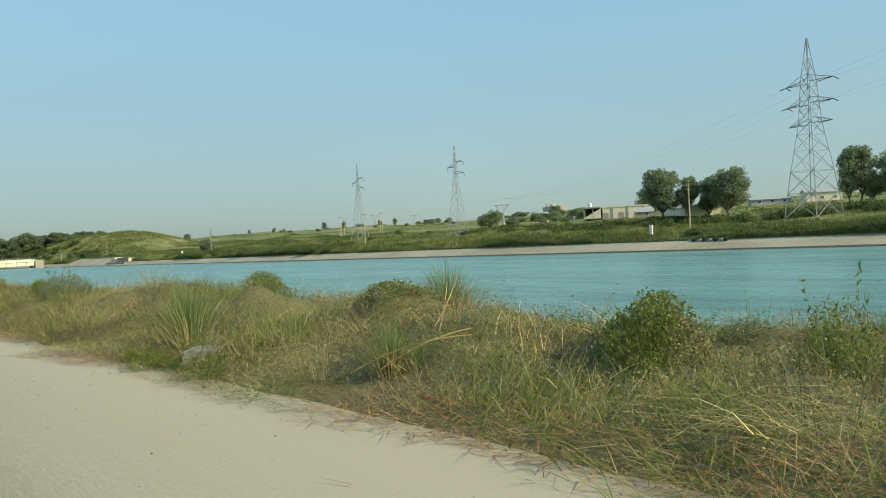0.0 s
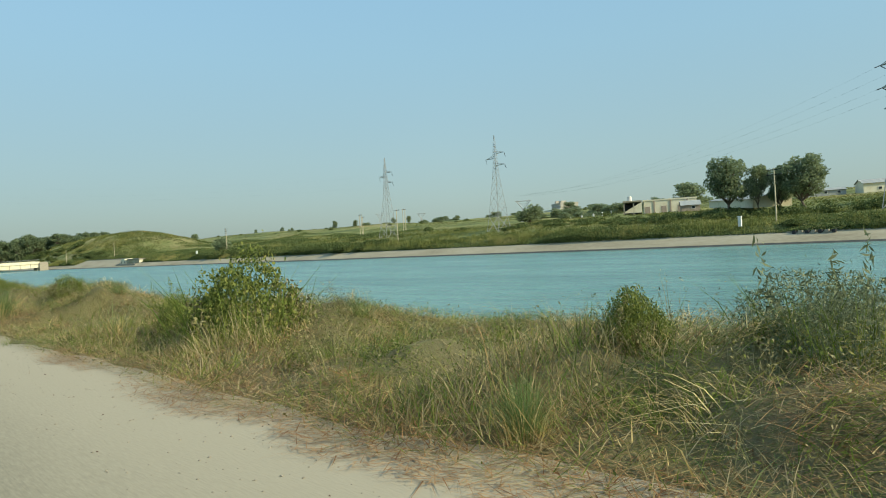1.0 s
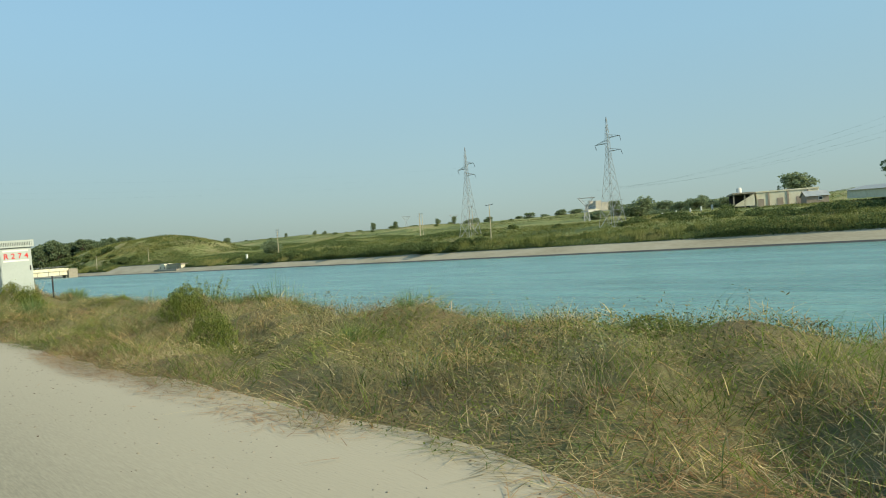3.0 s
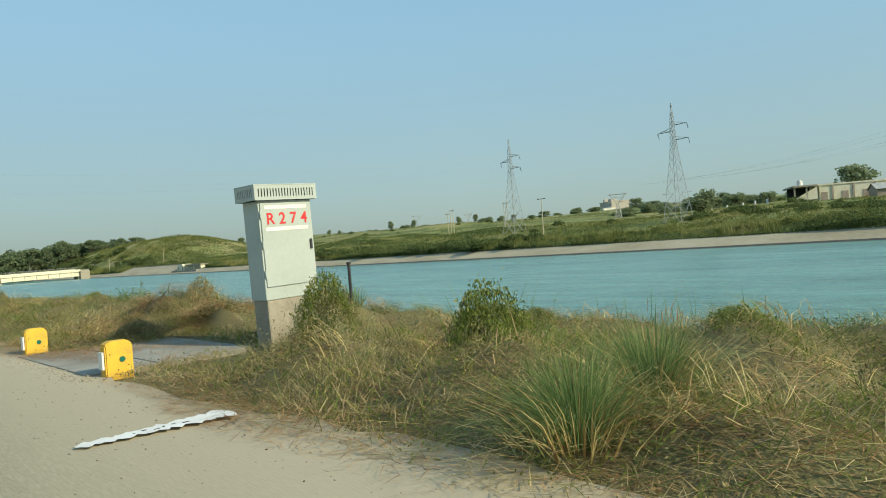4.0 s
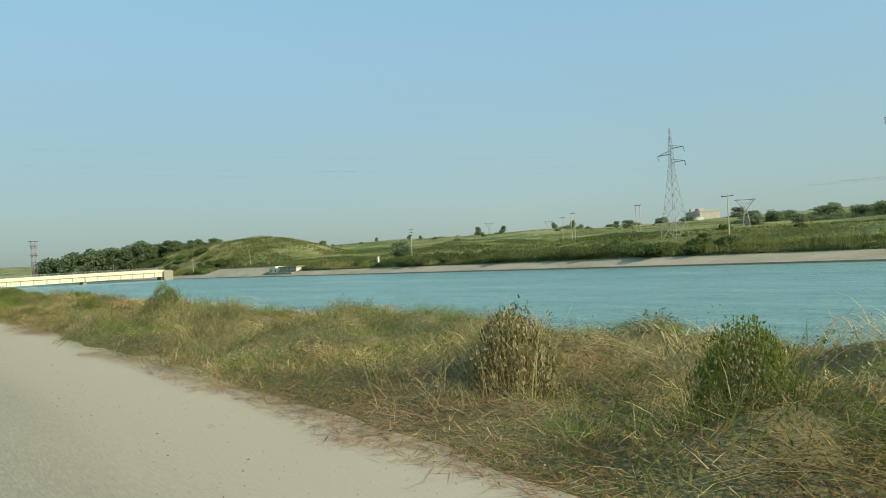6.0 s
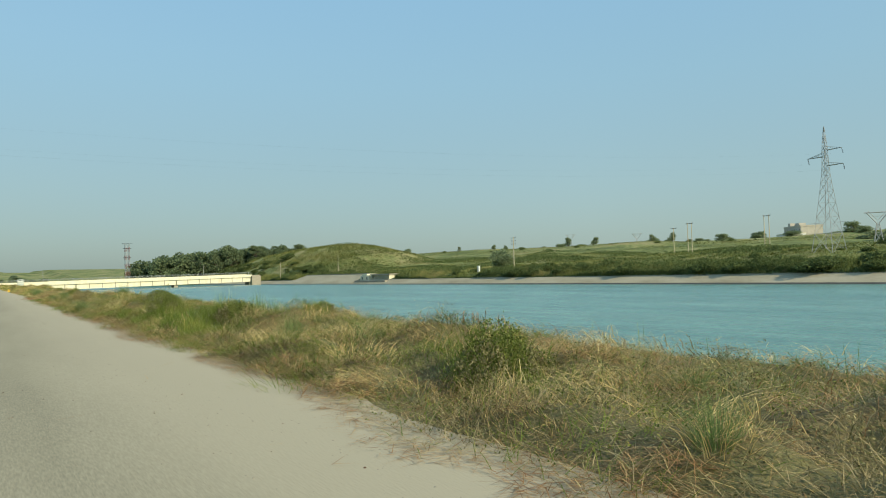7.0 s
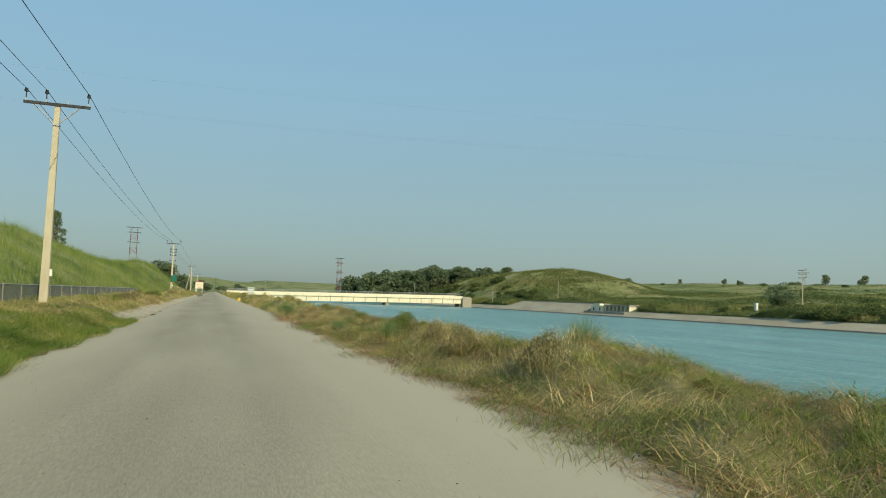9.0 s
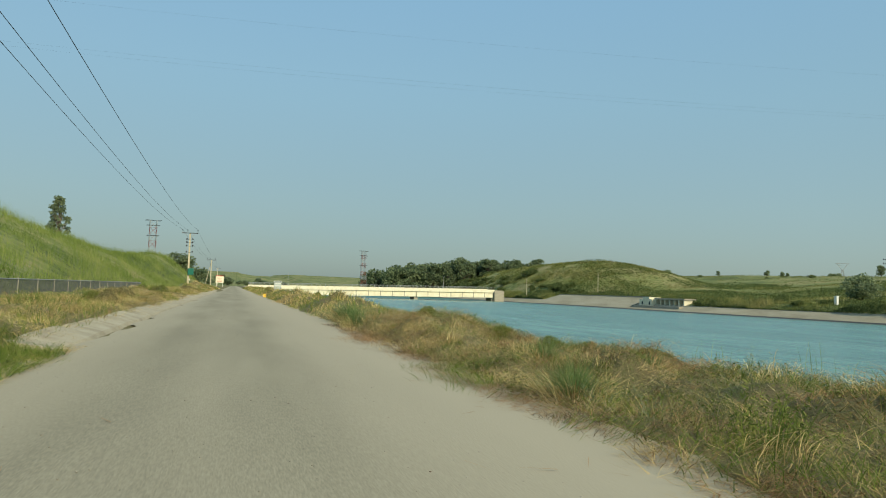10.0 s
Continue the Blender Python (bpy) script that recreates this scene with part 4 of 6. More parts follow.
# ---- poles, wires and fence beside the road ----
def road_pole(at, h, label, transformer=False):
    p = thing("utility_pole", label, "utility pole", at, 0, "poles beside the road")
    bm = bmesh.new()
    box(bm, -0.2, 0.2, -0.16, 0.16, -0.8, h)
    for v in bm.verts:
        if v.co.z > 1:
            v.co.x *= 0.62
            v.co.y *= 0.62
    bmesh.ops.bevel(bm, geom=list(bm.edges), offset=0.02, segments=2, affect="EDGES")
    part("shaft", bm, M_POLE, p)
    part("crossarm", bx(-1.5, 1.5, -0.16, -0.06, h - 0.12, h + 0.02), M_DARK, p)
    bm = bmesh.new()
    beam(bm, (-1.05, -0.12, h - 0.1), (-0.1, -0.15, h - 1.05), 0.05)
    part("brace", bm, M_STEEL, p)
    bm = bmesh.new()
    beam(bm, (1.05, -0.12, h - 0.1), (0.1, -0.15, h - 1.05), 0.05)
    part("brace", bm, M_STEEL, p)
    part("band", bx(-0.16, 0.16, -0.17, 0.14, h - 1.12, h - 1.04), M_STEEL, p)
    for x in (-1.4, -0.5, 0.5, 1.4):
        part("pin", bx(x - 0.03, x + 0.03, -0.14, -0.08, h + 0.02, h + 0.16), M_STEEL, p)
    for x in (-1.4, -0.5, 1.4):
        bm = bmesh.new()
        beam(bm, (x, -0.11, h + 0.16), (x, -0.11, h + 0.5), 0.05, 0.05, 8)
        disc(bm, (x, -0.11, h + 0.5), (0, 0, 1), 0.1, 0.07, 10)
        disc(bm, (x, -0.11, h + 0.6), (0, 0, 1), 0.075, 0.07, 10)
        part("insulator", bm, M_DARK, p)
    part("plate", bx(0.17, 0.3, -0.06, -0.03, 1.5, 1.85), M_WHITE, p)
    if transformer:
        part("transformer", bx(-0.1, 1.0, -0.55, 0.35, 2.6, 3.9, bevel=0.06), M_GREEN_P, p, "blue-green transformer tank")
        for z in (h - 1.4, h - 2.0, h - 2.7, h - 3.9):
            for x in (-0.55, 0.55):
                bm = bmesh.new()
                beam(bm, (0, -0.1, z), (x, -0.2, z + 0.1), 0.05)
                disc(bm, (x, -0.2, z + 0.15), (0.3, 0, 1), 0.13, 0.3, 8)
                part("cutout_fuse", bm, M_DARK, p)
    return p


POLES = [(-7.3, -3.0, 0.4, 10.0), (-7.93, 121.3, 0.4, 10.15), (-8.7, 245.6, 0.6, 10.9), (-8.1, 364.0, 0.5, 9.8), (-8.4, 482.0, 0.3, 9.8)]
for k, (x, y, z, h) in enumerate(POLES):
    road_pole((x, y, z), h, ("tall cream concrete pole with steel crossarm beside the road", "concrete pole with transformer and fuses beside the road")[k == 2], k == 2)
for (x0, y0, z0, h0), (x1, y1, z1, h1) in zip(POLES[:-1], POLES[1:]):
    for dx in (-1.4, -0.5, 1.4):
        wire((x0 + dx, y0 - 0.11, z0 + h0 + 0.62), (x1 + dx, y1 - 0.11, z1 + h1 + 0.62), 1.1, 0.03, "dark bare power wire strung between roadside poles", "roadside wires", 24)
stay = thing("leaning_pole", "pale leaning strut pole beside the roadside pole", "pole", (-10.2, 366, 0.4))
bm = bmesh.new()
beam(bm, (0, 0, -0.4), (1.9, -1.0, 8.8), 0.3, 0.2, 8)
part("shaft", bm, M_POLE, stay)

cf = thing("chain_link_fence", "low grey chain-link fence with pale posts in grass", "fence", (0, 0, 0))
ys = np.arange(112.0, 176.1, 3.2)
for y in ys:
    bm = bmesh.new()
    beam(bm, (-9.0, y, 0.1), (-9.0, y, 1.5), 0.07, sides=8)
    part("post", bm, M_CONC, cf)
part("top_rail", beam(bmesh.new(), (-9.0, 112, 1.44), (-9.0, 176, 1.44), 0.045, sides=6), M_STEEL, cf)
vv, ff = [], []
zb, zt, pitch = 0.3, 1.42, 0.06
for s in (-1, 1):
    for y in np.arange(112.0, 176.0, pitch):
        dy = s * (zt - zb)
        y1 = min(max(y + dy, 112.0), 176.0)
        f = (y1 - y) / dy
        i = len(vv)
        for (yy, zz) in ((y, zb), (y1, zb + (zt - zb) * f)):
            vv += [(-9.0 + 0.004 * s, yy - 0.009, zz), (-9.0 + 0.004 * s, yy + 0.02, zz), (-9.0 + 0.004 * s + 0.006, yy, zz + 0.004)]
        ff += [(i, i + 1, i + 4, i + 3), (i + 1, i + 2, i + 5, i + 4), (i + 2, i, i + 3, i + 5)]
net = np_mesh("wire_netting", np.array(vv), np.array(ff), M_NETTING)
net.parent = cf

# kerb bank of broken concrete on the road's other side
kerb = thing("kerb", "crumbling sloped concrete kerb under the dry grass", "kerb", (0, 0, 0), kind="structure")
for a, b in zip(np.arange(116, 262, 4.0), np.arange(116, 262, 4.0) + 3.97):
    bm = bmesh.new()
    n = 8
    ring = []
    for k in range(n + 1):
        y = a + (b - a) * k / n
        w = 0.22 * noise.noise((y * 0.22, 3.1, 0)) + 0.05 * noise.noise((y * 1.9, 1.1, 0)) + 0.05 * noise.noise((y * 5.1, 2.1, 0))
        ring.append([bm.verts.new(p) for p in ((-3.32 + w, y, -0.06), (-3.42 + w, y, 0.06), (-3.85 + w, y, 0.17 + 0.6 * w), (-4.3 + w, y, 0.26 + 0.7 * w), (-4.3 + w, y, -0.06))])
    for p, q in zip(ring[:-1], ring[1:]):
        for k in range(4):
            bm.faces.new((p[k], q[k], q[k + 1], p[k + 1]))
    bm.faces.new(ring[0])
    bm.faces.new(ring[-1][::-1])
    bmesh.ops.recalc_face_normals(bm, faces=bm.faces)
    part("kerb_block", bm, M_KERB, kerb)

sign = thing("billboard", "white and red roadside billboard on two legs", "billboard", (-6.2, 430, 0))
part("board", bx(-1.75, 1.75, -0.08, 0.08, 2.3, 5.5, bevel=0.02), M_CREAM, sign)
part("header_band", bx(-1.75, 1.75, -0.1, -0.085, 5.25, 5.5), M_RED, sign)
for z in (2.8, 3.4, 4.0):
    part("text_bar", bx(-1.1, 1.1, -0.1, -0.085, z, z + 0.12), M_RED, sign, "unreadable line of writing")
for x in (-1.4, 1.4):
    part("leg", bx(x - 0.1, x + 0.1, -0.08, 0.08, -0.6, 2.3), M_WHITE, sign)


def banded_tower(at, h, w, label):
    t = thing("lattice_tower", label, "lattice tower", at, 12, "red and white towers")
    n = 9
    for k in range(n):
        z0, z1 = h * k / n, h * (k + 1) / n
        part("tower_section", lattice(bmesh.new(), [(z0 - (1.5 if k == 0 else 0), w), (z1, w)], 0.09), M_DULLRED if k % 2 else M_STEEL, t)
    for z, r in ((h, 2.3), (h - 3, 1.9), (h - 9, 1.7)):
        bm = bmesh.new()
        for s in (-1, 1):
            beam(bm, (-w * r, s * w, z), (w * r, s * w, z), 0.16)
            beam(bm, (s * w * r, -w, z), (s * w * r, w, z), 0.16)
        part("platform", bm, M_DARK, t)
    return t


banded_tower((-47.3, 542, 2), 36.3, 1.9, "red and white lattice tower behind the embankment")
banded_tower((77.8, 534, 2), 23.3, 1.2, "far red and white lattice tower beyond the bridge")


# ---- plants ----
def leaf_mesh(name, centres, size, material, parent=None, squash=0.6):
    """Small pointed leaves, each a folded pair of triangles, at the given places."""
    n = len(centres)
    a = RNG.normal(size=(n, 3))
    a /= np.linalg.norm(a, axis=1)[:, None]
    b = np.cross(a, RNG.normal(size=(n, 3)))
    b /= np.linalg.norm(b, axis=1)[:, None]
    c = np.cross(a, b)
    s = (size * RNG.uniform(0.6, 1.3, n))[:, None]
    v = np.stack([centres - a * s, centres + b * s * squash + c * s * 0.15, centres + a * s, centres - b * s * squash + c * s * 0.15], 1).reshape(-1, 3)
    f = np.arange(4 * n).reshape(n, 4)
    ob = np_mesh(name, v, f, material)
    ob.parent = parent
    return ob


def clump_points(n, lobes, shell=0.55):
    """Places in and on a heap of uneven lobes (x, y, z, rx, ry, rz)."""
    lobes = np.array(lobes)
    wts = lobes[:, 3] * lobes[:, 4] * lobes[:, 5]
    k = RNG.choice(len(lobes), n, p=wts / wts.sum())
    d = RNG.normal(size=(n, 3))
    d /= np.linalg.norm(d, axis=1)[:, None]
    r = shell + (1 - shell) * RNG.uniform(0, 1, n) ** 0.6
    r *= 1 + 0.16 * np.sin(d[:, 0] * 7 + k) * np.sin(d[:, 2] * 6 + 2 * k)
    return lobes[k, :3] + d * r[:, None] * lobes[k, 3:]


def blade_mesh(name, xy, z, h, w, lean, material, parent=None, curl=0.35, segs=0, droop=None):
    """Grass blades: two-step tapering strips that bend over."""
    n = len(xy)
    ang = RNG.uniform(0, 2 * np.pi, n)
    side = np.stack([np.cos(ang), np.sin(ang), 0 * ang], 1) * (w / 2)[:, None]
    base = np.stack([xy[:, 0], xy[:, 1], z], 1)
    up = np.stack([0 * h, 0 * h, h], 1)
    ln = np.stack([lean[:, 0], lean[:, 1], 0 * h], 1)
    mid = base + up * 0.6 + ln * (0.6 - curl * 0.5)
    tip = base + up * 1.0 + ln
    if segs == 1:
        v = np.stack([base - side, base + side, tip], 1).reshape(-1, 3)
        ob = np_mesh(name, v, np.arange(3 * n).reshape(n, 3), material)
        ob.parent = parent
        return ob
    if segs:
        # long blades that rise, arch over and droop at the tip
        u = np.linspace(0, 1, segs + 1)[:-1]
        rows = [base + up * (s * (1.45 - 0.45 * s ** 2) - droop[:, None] * s ** 3) + ln * s ** 1.5 for s in u]
        tip = base + up * (1 - droop[:, None]) + ln
        v = np.stack([p for s, r in zip(u, rows) for p in (r - side * (1 - 0.7 * s), r + side * (1 - 0.7 * s))] + [tip], 1).reshape(-1, 3)
        q = 2 * segs + 1
        tri = []
        for k in range(segs - 1):
            tri += [np.array([2 * k, 2 * k + 1, 2 * k + 3]), np.array([2 * k, 2 * k + 3, 2 * k + 2])]
        tri.append(np.array([2 * segs - 2, 2 * segs - 1, 2 * segs]))
        i = q * np.arange(n)[:, None]
        ob = np_mesh(name, v, np.concatenate([i + t for t in tri], 1).reshape(-1, 3), material)
        ob.parent = parent
        return ob
    v = np.stack([base - side, base + side, mid + side * 0.75, mid - side * 0.75, tip], 1).reshape(-1, 3)
    i = 5 * np.arange(n)[:, None]
    f = np.concatenate([i + np.array([0, 1, 2]), i + np.array([0, 2, 3]), i + np.array([3, 2, 4])], 1).reshape(-1, 3)
    ob = np_mesh(name, v, f, material)
    ob.parent = parent
    return ob


def heap_lobes(n, r, h):
    out = [(0, 0, h * 0.42, r * 0.74, r * 0.74, h * 0.52)]
    for k in range(n):
        a = RNG.uniform(0, 6.28)
        q = RNG.uniform(0.2, 0.8) * r
        s = RNG.uniform(0.2, 0.46)
        out.append((q * math.cos(a), q * math.sin(a), h * RNG.uniform(0.12, 0.3 + 0.4 * (1 - q / r)), r * s, r * s, h * s * 0.7))
    return out


def dome_lobes(n):
    """A creeper-covered dome that narrows to an uneven top."""
    out = [(0, 0, 0.3, 0.8, 0.8, 0.42), (0.05, 0, 0.55, 0.52, 0.52, 0.36)]
    for k in range(n):
        a, u = RNG.uniform(0, 6.28), RNG.uniform(0.05, 0.9)
        q = 0.82 * (1 - u ** 1.6) * RNG.uniform(0.7, 1.05)
        s = RNG.uniform(0.14, 0.27)
        out.append((q * math.cos(a), q * math.sin(a), 0.1 + 0.82 * u, s, s, s * 0.8))
    return out


def make_bush(kind, label, fine=1.0):
    """A bush one metre in half width and one metre high, to be scaled by its copies."""
    p = thing("bush", label, "bush", (0, 0, -50), 0, "roadside bushes")
    n = int({"b": 9000, "d": 6000, "w": 1000, "g": 9000}[kind] * fine)
    pts = clump_points(n, dome_lobes(16) if kind in "bd" else heap_lobes(9, 1.0, 1.0), 0.72 if kind in "bd" else 0.5)
    stray = RNG.uniform(size=n) < 0.1
    pts[stray] *= 1 + np.abs(RNG.normal(0, 0.07, (int(stray.sum()), 1)))
    pts[:, 2] = np.abs(pts[:, 2])
    if kind == "b":
        # creepers wither from the foot upwards, in patches
        dead = vnoise(pts[:, 0] + 9, pts[:, 1] + pts[:, 2] * 0.7, 0.35, 3) + 0.3 * (0.45 - pts[:, 2]) > 0.62
        leaf_mesh("withered_foliage", pts[dead], 0.026 / fine ** 0.45, M_DRYLEAF, p, 0.4)
        pts = pts[~dead]
    leaf_mesh("foliage", pts, {"b": 0.025, "d": 0.03, "w": 0.05, "g": 0.026}[kind] / fine ** 0.45, {"d": M_DRYLEAF, "g": M_GREYLEAF}.get(kind, M_LEAF), p, 0.5 if kind in "bd" else 0.26)
    if kind in "gw":
        # upright leafy sprigs standing clear of the heap
        for k in range(5):
            sprig = []
            a = RNG.uniform(0, 6.28)
            q, hh = RNG.uniform(0.1, 0.6), RNG.uniform(0.85, 1.3)
            for s in np.linspace(0.3, 1, 26):
                sprig.append((q * math.cos(a) * (0.4 + s), q * math.sin(a) * (0.4 + s), hh * s))
            leaf_mesh("sprig", np.array(sprig) + RNG.normal(0, 0.025, (len(sprig), 3)), 0.075, M_GREYLEAF if kind == "g" else M_LEAF, p, 0.2)
    m = 110 if kind != "d" else 200
    a = RNG.uniform(0, 6.28, m)
    q = RNG.uniform(0, 0.8, m)
    hh = RNG.uniform(0.3, 1.0, m)
    blade_mesh("undergrowth", np.stack([q * np.cos(a), q * np.sin(a)], 1), np.zeros(m), hh, np.full(m, 0.014), np.stack([np.cos(a), np.sin(a)], 1) * RNG.uniform(0.1, 0.9, m)[:, None], M_STRAW if kind == "d" else M_GRASS, p)
    return p


def make_tuft(label, reed=False, blades=1000):
    p = thing("grass_tuft", label, "grass", (0, 0, -50), 0, "green grass tufts")
    m = blades if not reed else 420
    a = RNG.uniform(0, 6.28, m)
    q = RNG.uniform(0, 0.5 if not reed else 0.95, m) ** (1.0 if not reed else 0.7)
    spread = 0.1 + 1.3 * RNG.uniform(0, 1, m) ** 1.3 if not reed else RNG.uniform(0.05, 0.5, m)
    hh = RNG.uniform(0.5, 1.1, m) * (1 - 0.25 * spread)
    blade_mesh("grass_clump", np.stack([q * np.cos(a) * 0.6, q * np.sin(a) * 0.6], 1), np.zeros(m), hh, RNG.uniform(0.005, 0.01, m) if not reed else np.full(m, 0.02), np.stack([np.cos(a), np.sin(a)], 1) * (spread * 1.15)[:, None], M_SEDGE, p, segs=5, droop=np.clip(spread, 0, 1) * RNG.uniform(0.1, 0.75, m))
    if not reed:
        m = blades // 4
        a = RNG.uniform(0, 6.28, m)
        q = RNG.uniform(0, 0.6, m)
        blade_mesh("dry_grass_clump", np.stack([q * np.cos(a), q * np.sin(a)], 1), np.zeros(m), RNG.uniform(0.2, 0.7, m), np.full(m, 0.014), np.stack([np.cos(a), np.sin(a)], 1) * RNG.uniform(0.3, 1.0, m)[:, None], M_STRAW, p)
    return p


def place(proto, x, y, z, s, h):
    c = copy_thing(proto, pose(x, y, z, 0, 0, RNG.uniform(0, 360)))
    c.scale = (s, s, h)
    return c


PROTO = {"b": [make_bush("b", "rounded green bush overgrown with creepers on the verge") for _ in range(4)],
         "g": [make_bush("g", "grey-green leafy weed bush with upright sprigs") for _ in range(2)],
         "d": [make_bush("d", "half-withered brown bush on the dry verge") for _ in range(2)],
         "w": [make_bush("w", "thin leafy green weed standing in dry grass") for _ in range(2)],
         "t": [make_tuft("fountain-like tuft of long green grass in straw") for _ in range(3)],
         "r": [make_tuft("bright green reeds at the canal edge", True) for _ in range(2)]}
SMALL = {k: [make_bush(k, l, 0.3)] for k, l in (("b", "small rounded green bush in dry grass"), ("d", "small withered brown bush in dry grass"), ("w", "thin leafy green weed standing in dry grass"), ("g", "small grey-green weed bush in dry grass"))}
SMALL["t"] = [make_tuft("small tuft of long green grass in straw", blades=320) for _ in range(3)]
# bushes: kind, x, y, half width, height of the top
PLACES = []
PLACES += [   # along the verge, from y -78.7
    ('w', 6.6, -78.7, 0.34, 0.88),
    ('b', 5.9, -77.3, 0.47, 0.84),
    ('t', 4.5, -75.1, 0.29, 0.8),
    ('t', 7.3, -73.1, 0.6, 1.22),
    ('t', 4.6, -70.2, 0.61, 1.19),
    ('b', 7.6, -67.1, 0.55, 0.94),
    ('g', 5.3, -60.4, 0.39, 1.11),
    ('g', 5.8, -59.9, 0.6, 1.1),
    ('t', 3.7, -58.7, 0.27, 0.57),
    ('b', 5.4, -58.6, 0.3, 0.9),
    ('b', 5.0, -52.4, 0.84, 1.33),
    ('b', 5.2, -49.5, 0.44, 0.98),
    ('w', 6.6, -46.3, 0.37, 0.78),
    ('t', 4.0, -41.9, 0.55, 1.16),
    ('b', 6.0, -40.5, 0.49, 1.02),
    ('b', 5.2, -37.4, 0.38, 0.92),
    ('t', 7.5, -35.3, 1.0, 1.09),
    ('b', 5.7, -33.9, 0.43, 0.97),
]
PLACES += [   # along the verge, from y -27.9
    ('b', 6.7, -27.9, 0.51, 0.9),
    ('b', 4.8, -14.3, 0.36, 1.14),
    ('b', 6.0, -10.6, 0.45, 0.97),
    ('w', 8.0, -7.4, 0.57, 0.92),
    ('t', 3.7, -4.0, 0.63, 0.82),
    ('t', 4.7, -4.0, 0.59, 0.91),
    ('b', 5.05, -2.0, 0.42, 1.22),
    ('b', 5.3, 1.3, 0.38, 1.3),
    ('r', 8.3, 5.1, 0.5, 0.62),
    ('r', 8.3, 6.3, 0.3, 0.48),
    # added bush, standing in for the shaded hollow behind the apron
    ('d', 4.9, 7.3, 0.42, 0.42),
    ('d', 8.3, 11.9, 0.47, 1.02),
    ('w', 8.4, 17.2, 0.54, 0.86),
    ('t', 4.8, 22.6, 0.44, 0.5),
    ('g', 5.3, 23.1, 0.5, 1.02),
    ('w', 8.4, 23.6, 0.26, 1.07),
    ('d', 5.7, 23.8, 0.48, 0.95),
    ('b', 5.0, 28.3, 0.38, 1.14),
]
PLACES += [   # along the verge, from y 31.7
    ('b', 4.8, 31.7, 0.34, 0.98),
    ('d', 4.9, 34.1, 0.39, 0.9),
    ('b', 6.0, 48.1, 0.46, 1.08),
    ('b', 5.5, 54.2, 0.54, 0.8),
    ('t', 5.3, 60.7, 0.43, 0.77),
    ('b', 5.7, 65.6, 0.55, 0.82),
    ('d', 5.9, 67.2, 0.5, 0.78),
    ('g', 5.68, 74.7, 0.52, 1.02),
    ('b', 5.3, 72.3, 0.52, 1.0),
    ('b', 6.6, 79.8, 0.66, 0.97),
    ('t', 4.0, 84.7, 0.56, 0.66),
    ('w', 7.2, 88.5, 0.28, 1.2),
    ('d', 5.16, 92.75, 0.4, 0.93),
    ('t', 7.58, 95.8, 0.62, 1.3),
]
PLACES += [   # along the verge, from y 98.0
    ('d', 5.09, 96.4, 0.36, 0.84),
    ('d', 5.29, 98.97, 0.34, 0.86),
    ('t', 4.8, 101.9, 0.52, 0.97),
    ('b', 5.5, 102.8, 0.51, 0.96),
    ('w', 5.0, 105.7, 0.44, 0.59),
    ('t', 4.6, 108.9, 0.55, 0.65),
    ('w', 8.0, 115.6, 0.17, 1.14),
    ('t', 4.5, 126.1, 0.68, 0.95),
    ('t', 4.7, 129.9, 0.94, 1.04),
]
for k, (kind, x, y, s, h) in enumerate(PLACES):
    z = float(verge_z(x, y)) - 0.05
    place(PROTO[kind][k % len(PROTO[kind])], x, y, z, s * (1.2 if kind in 'tr' else 1.42 if kind == 'b' else 1.28), min(max(0.3, h - z) * (1.4 if kind == 'r' else 1.12 if kind in 'bd' else 1.0), s * 2.6))
# an uneven row of small bushes and weeds along the crest above the water
for k in range(60):
    y = -84 + 3.5 * k + RNG.uniform(-0.8, 0.8)
    x = RNG.uniform(6.3, 8.7)
    kind = "bdwbgdtwbb"[int(RNG.integers(10))]
    if 0.5 < y < 6.8:
        continue
    place(SMALL[kind][k % len(SMALL[kind])], x, y, float(verge_z(x, y)) - 0.05, RNG.uniform(0.3, 0.65), RNG.uniform(0.18, 0.38))
for k in range(46):
    x, y = RNG.uniform(4.6, 8.8), RNG.uniform(112, 330)
    kind = "bbtdt"[k % 5]
    place(SMALL[kind][k % len(SMALL[kind])], x, y, float(verge_z(x, y)) - 0.05, RNG.uniform(0.4, 0.75), RNG.uniform(0.4, 0.8))
for k in range(14):
    x, y = RNG.uniform(-8.6, -5.6), RNG.uniform(92, 240)
    kind = "dtb"[k % 3]
    place(SMALL[kind][k % len(SMALL[kind])], x, y, float(verge_z(x, y)) - 0.05, RNG.uniform(0.5, 0.8), RNG.uniform(0.5, 0.8))


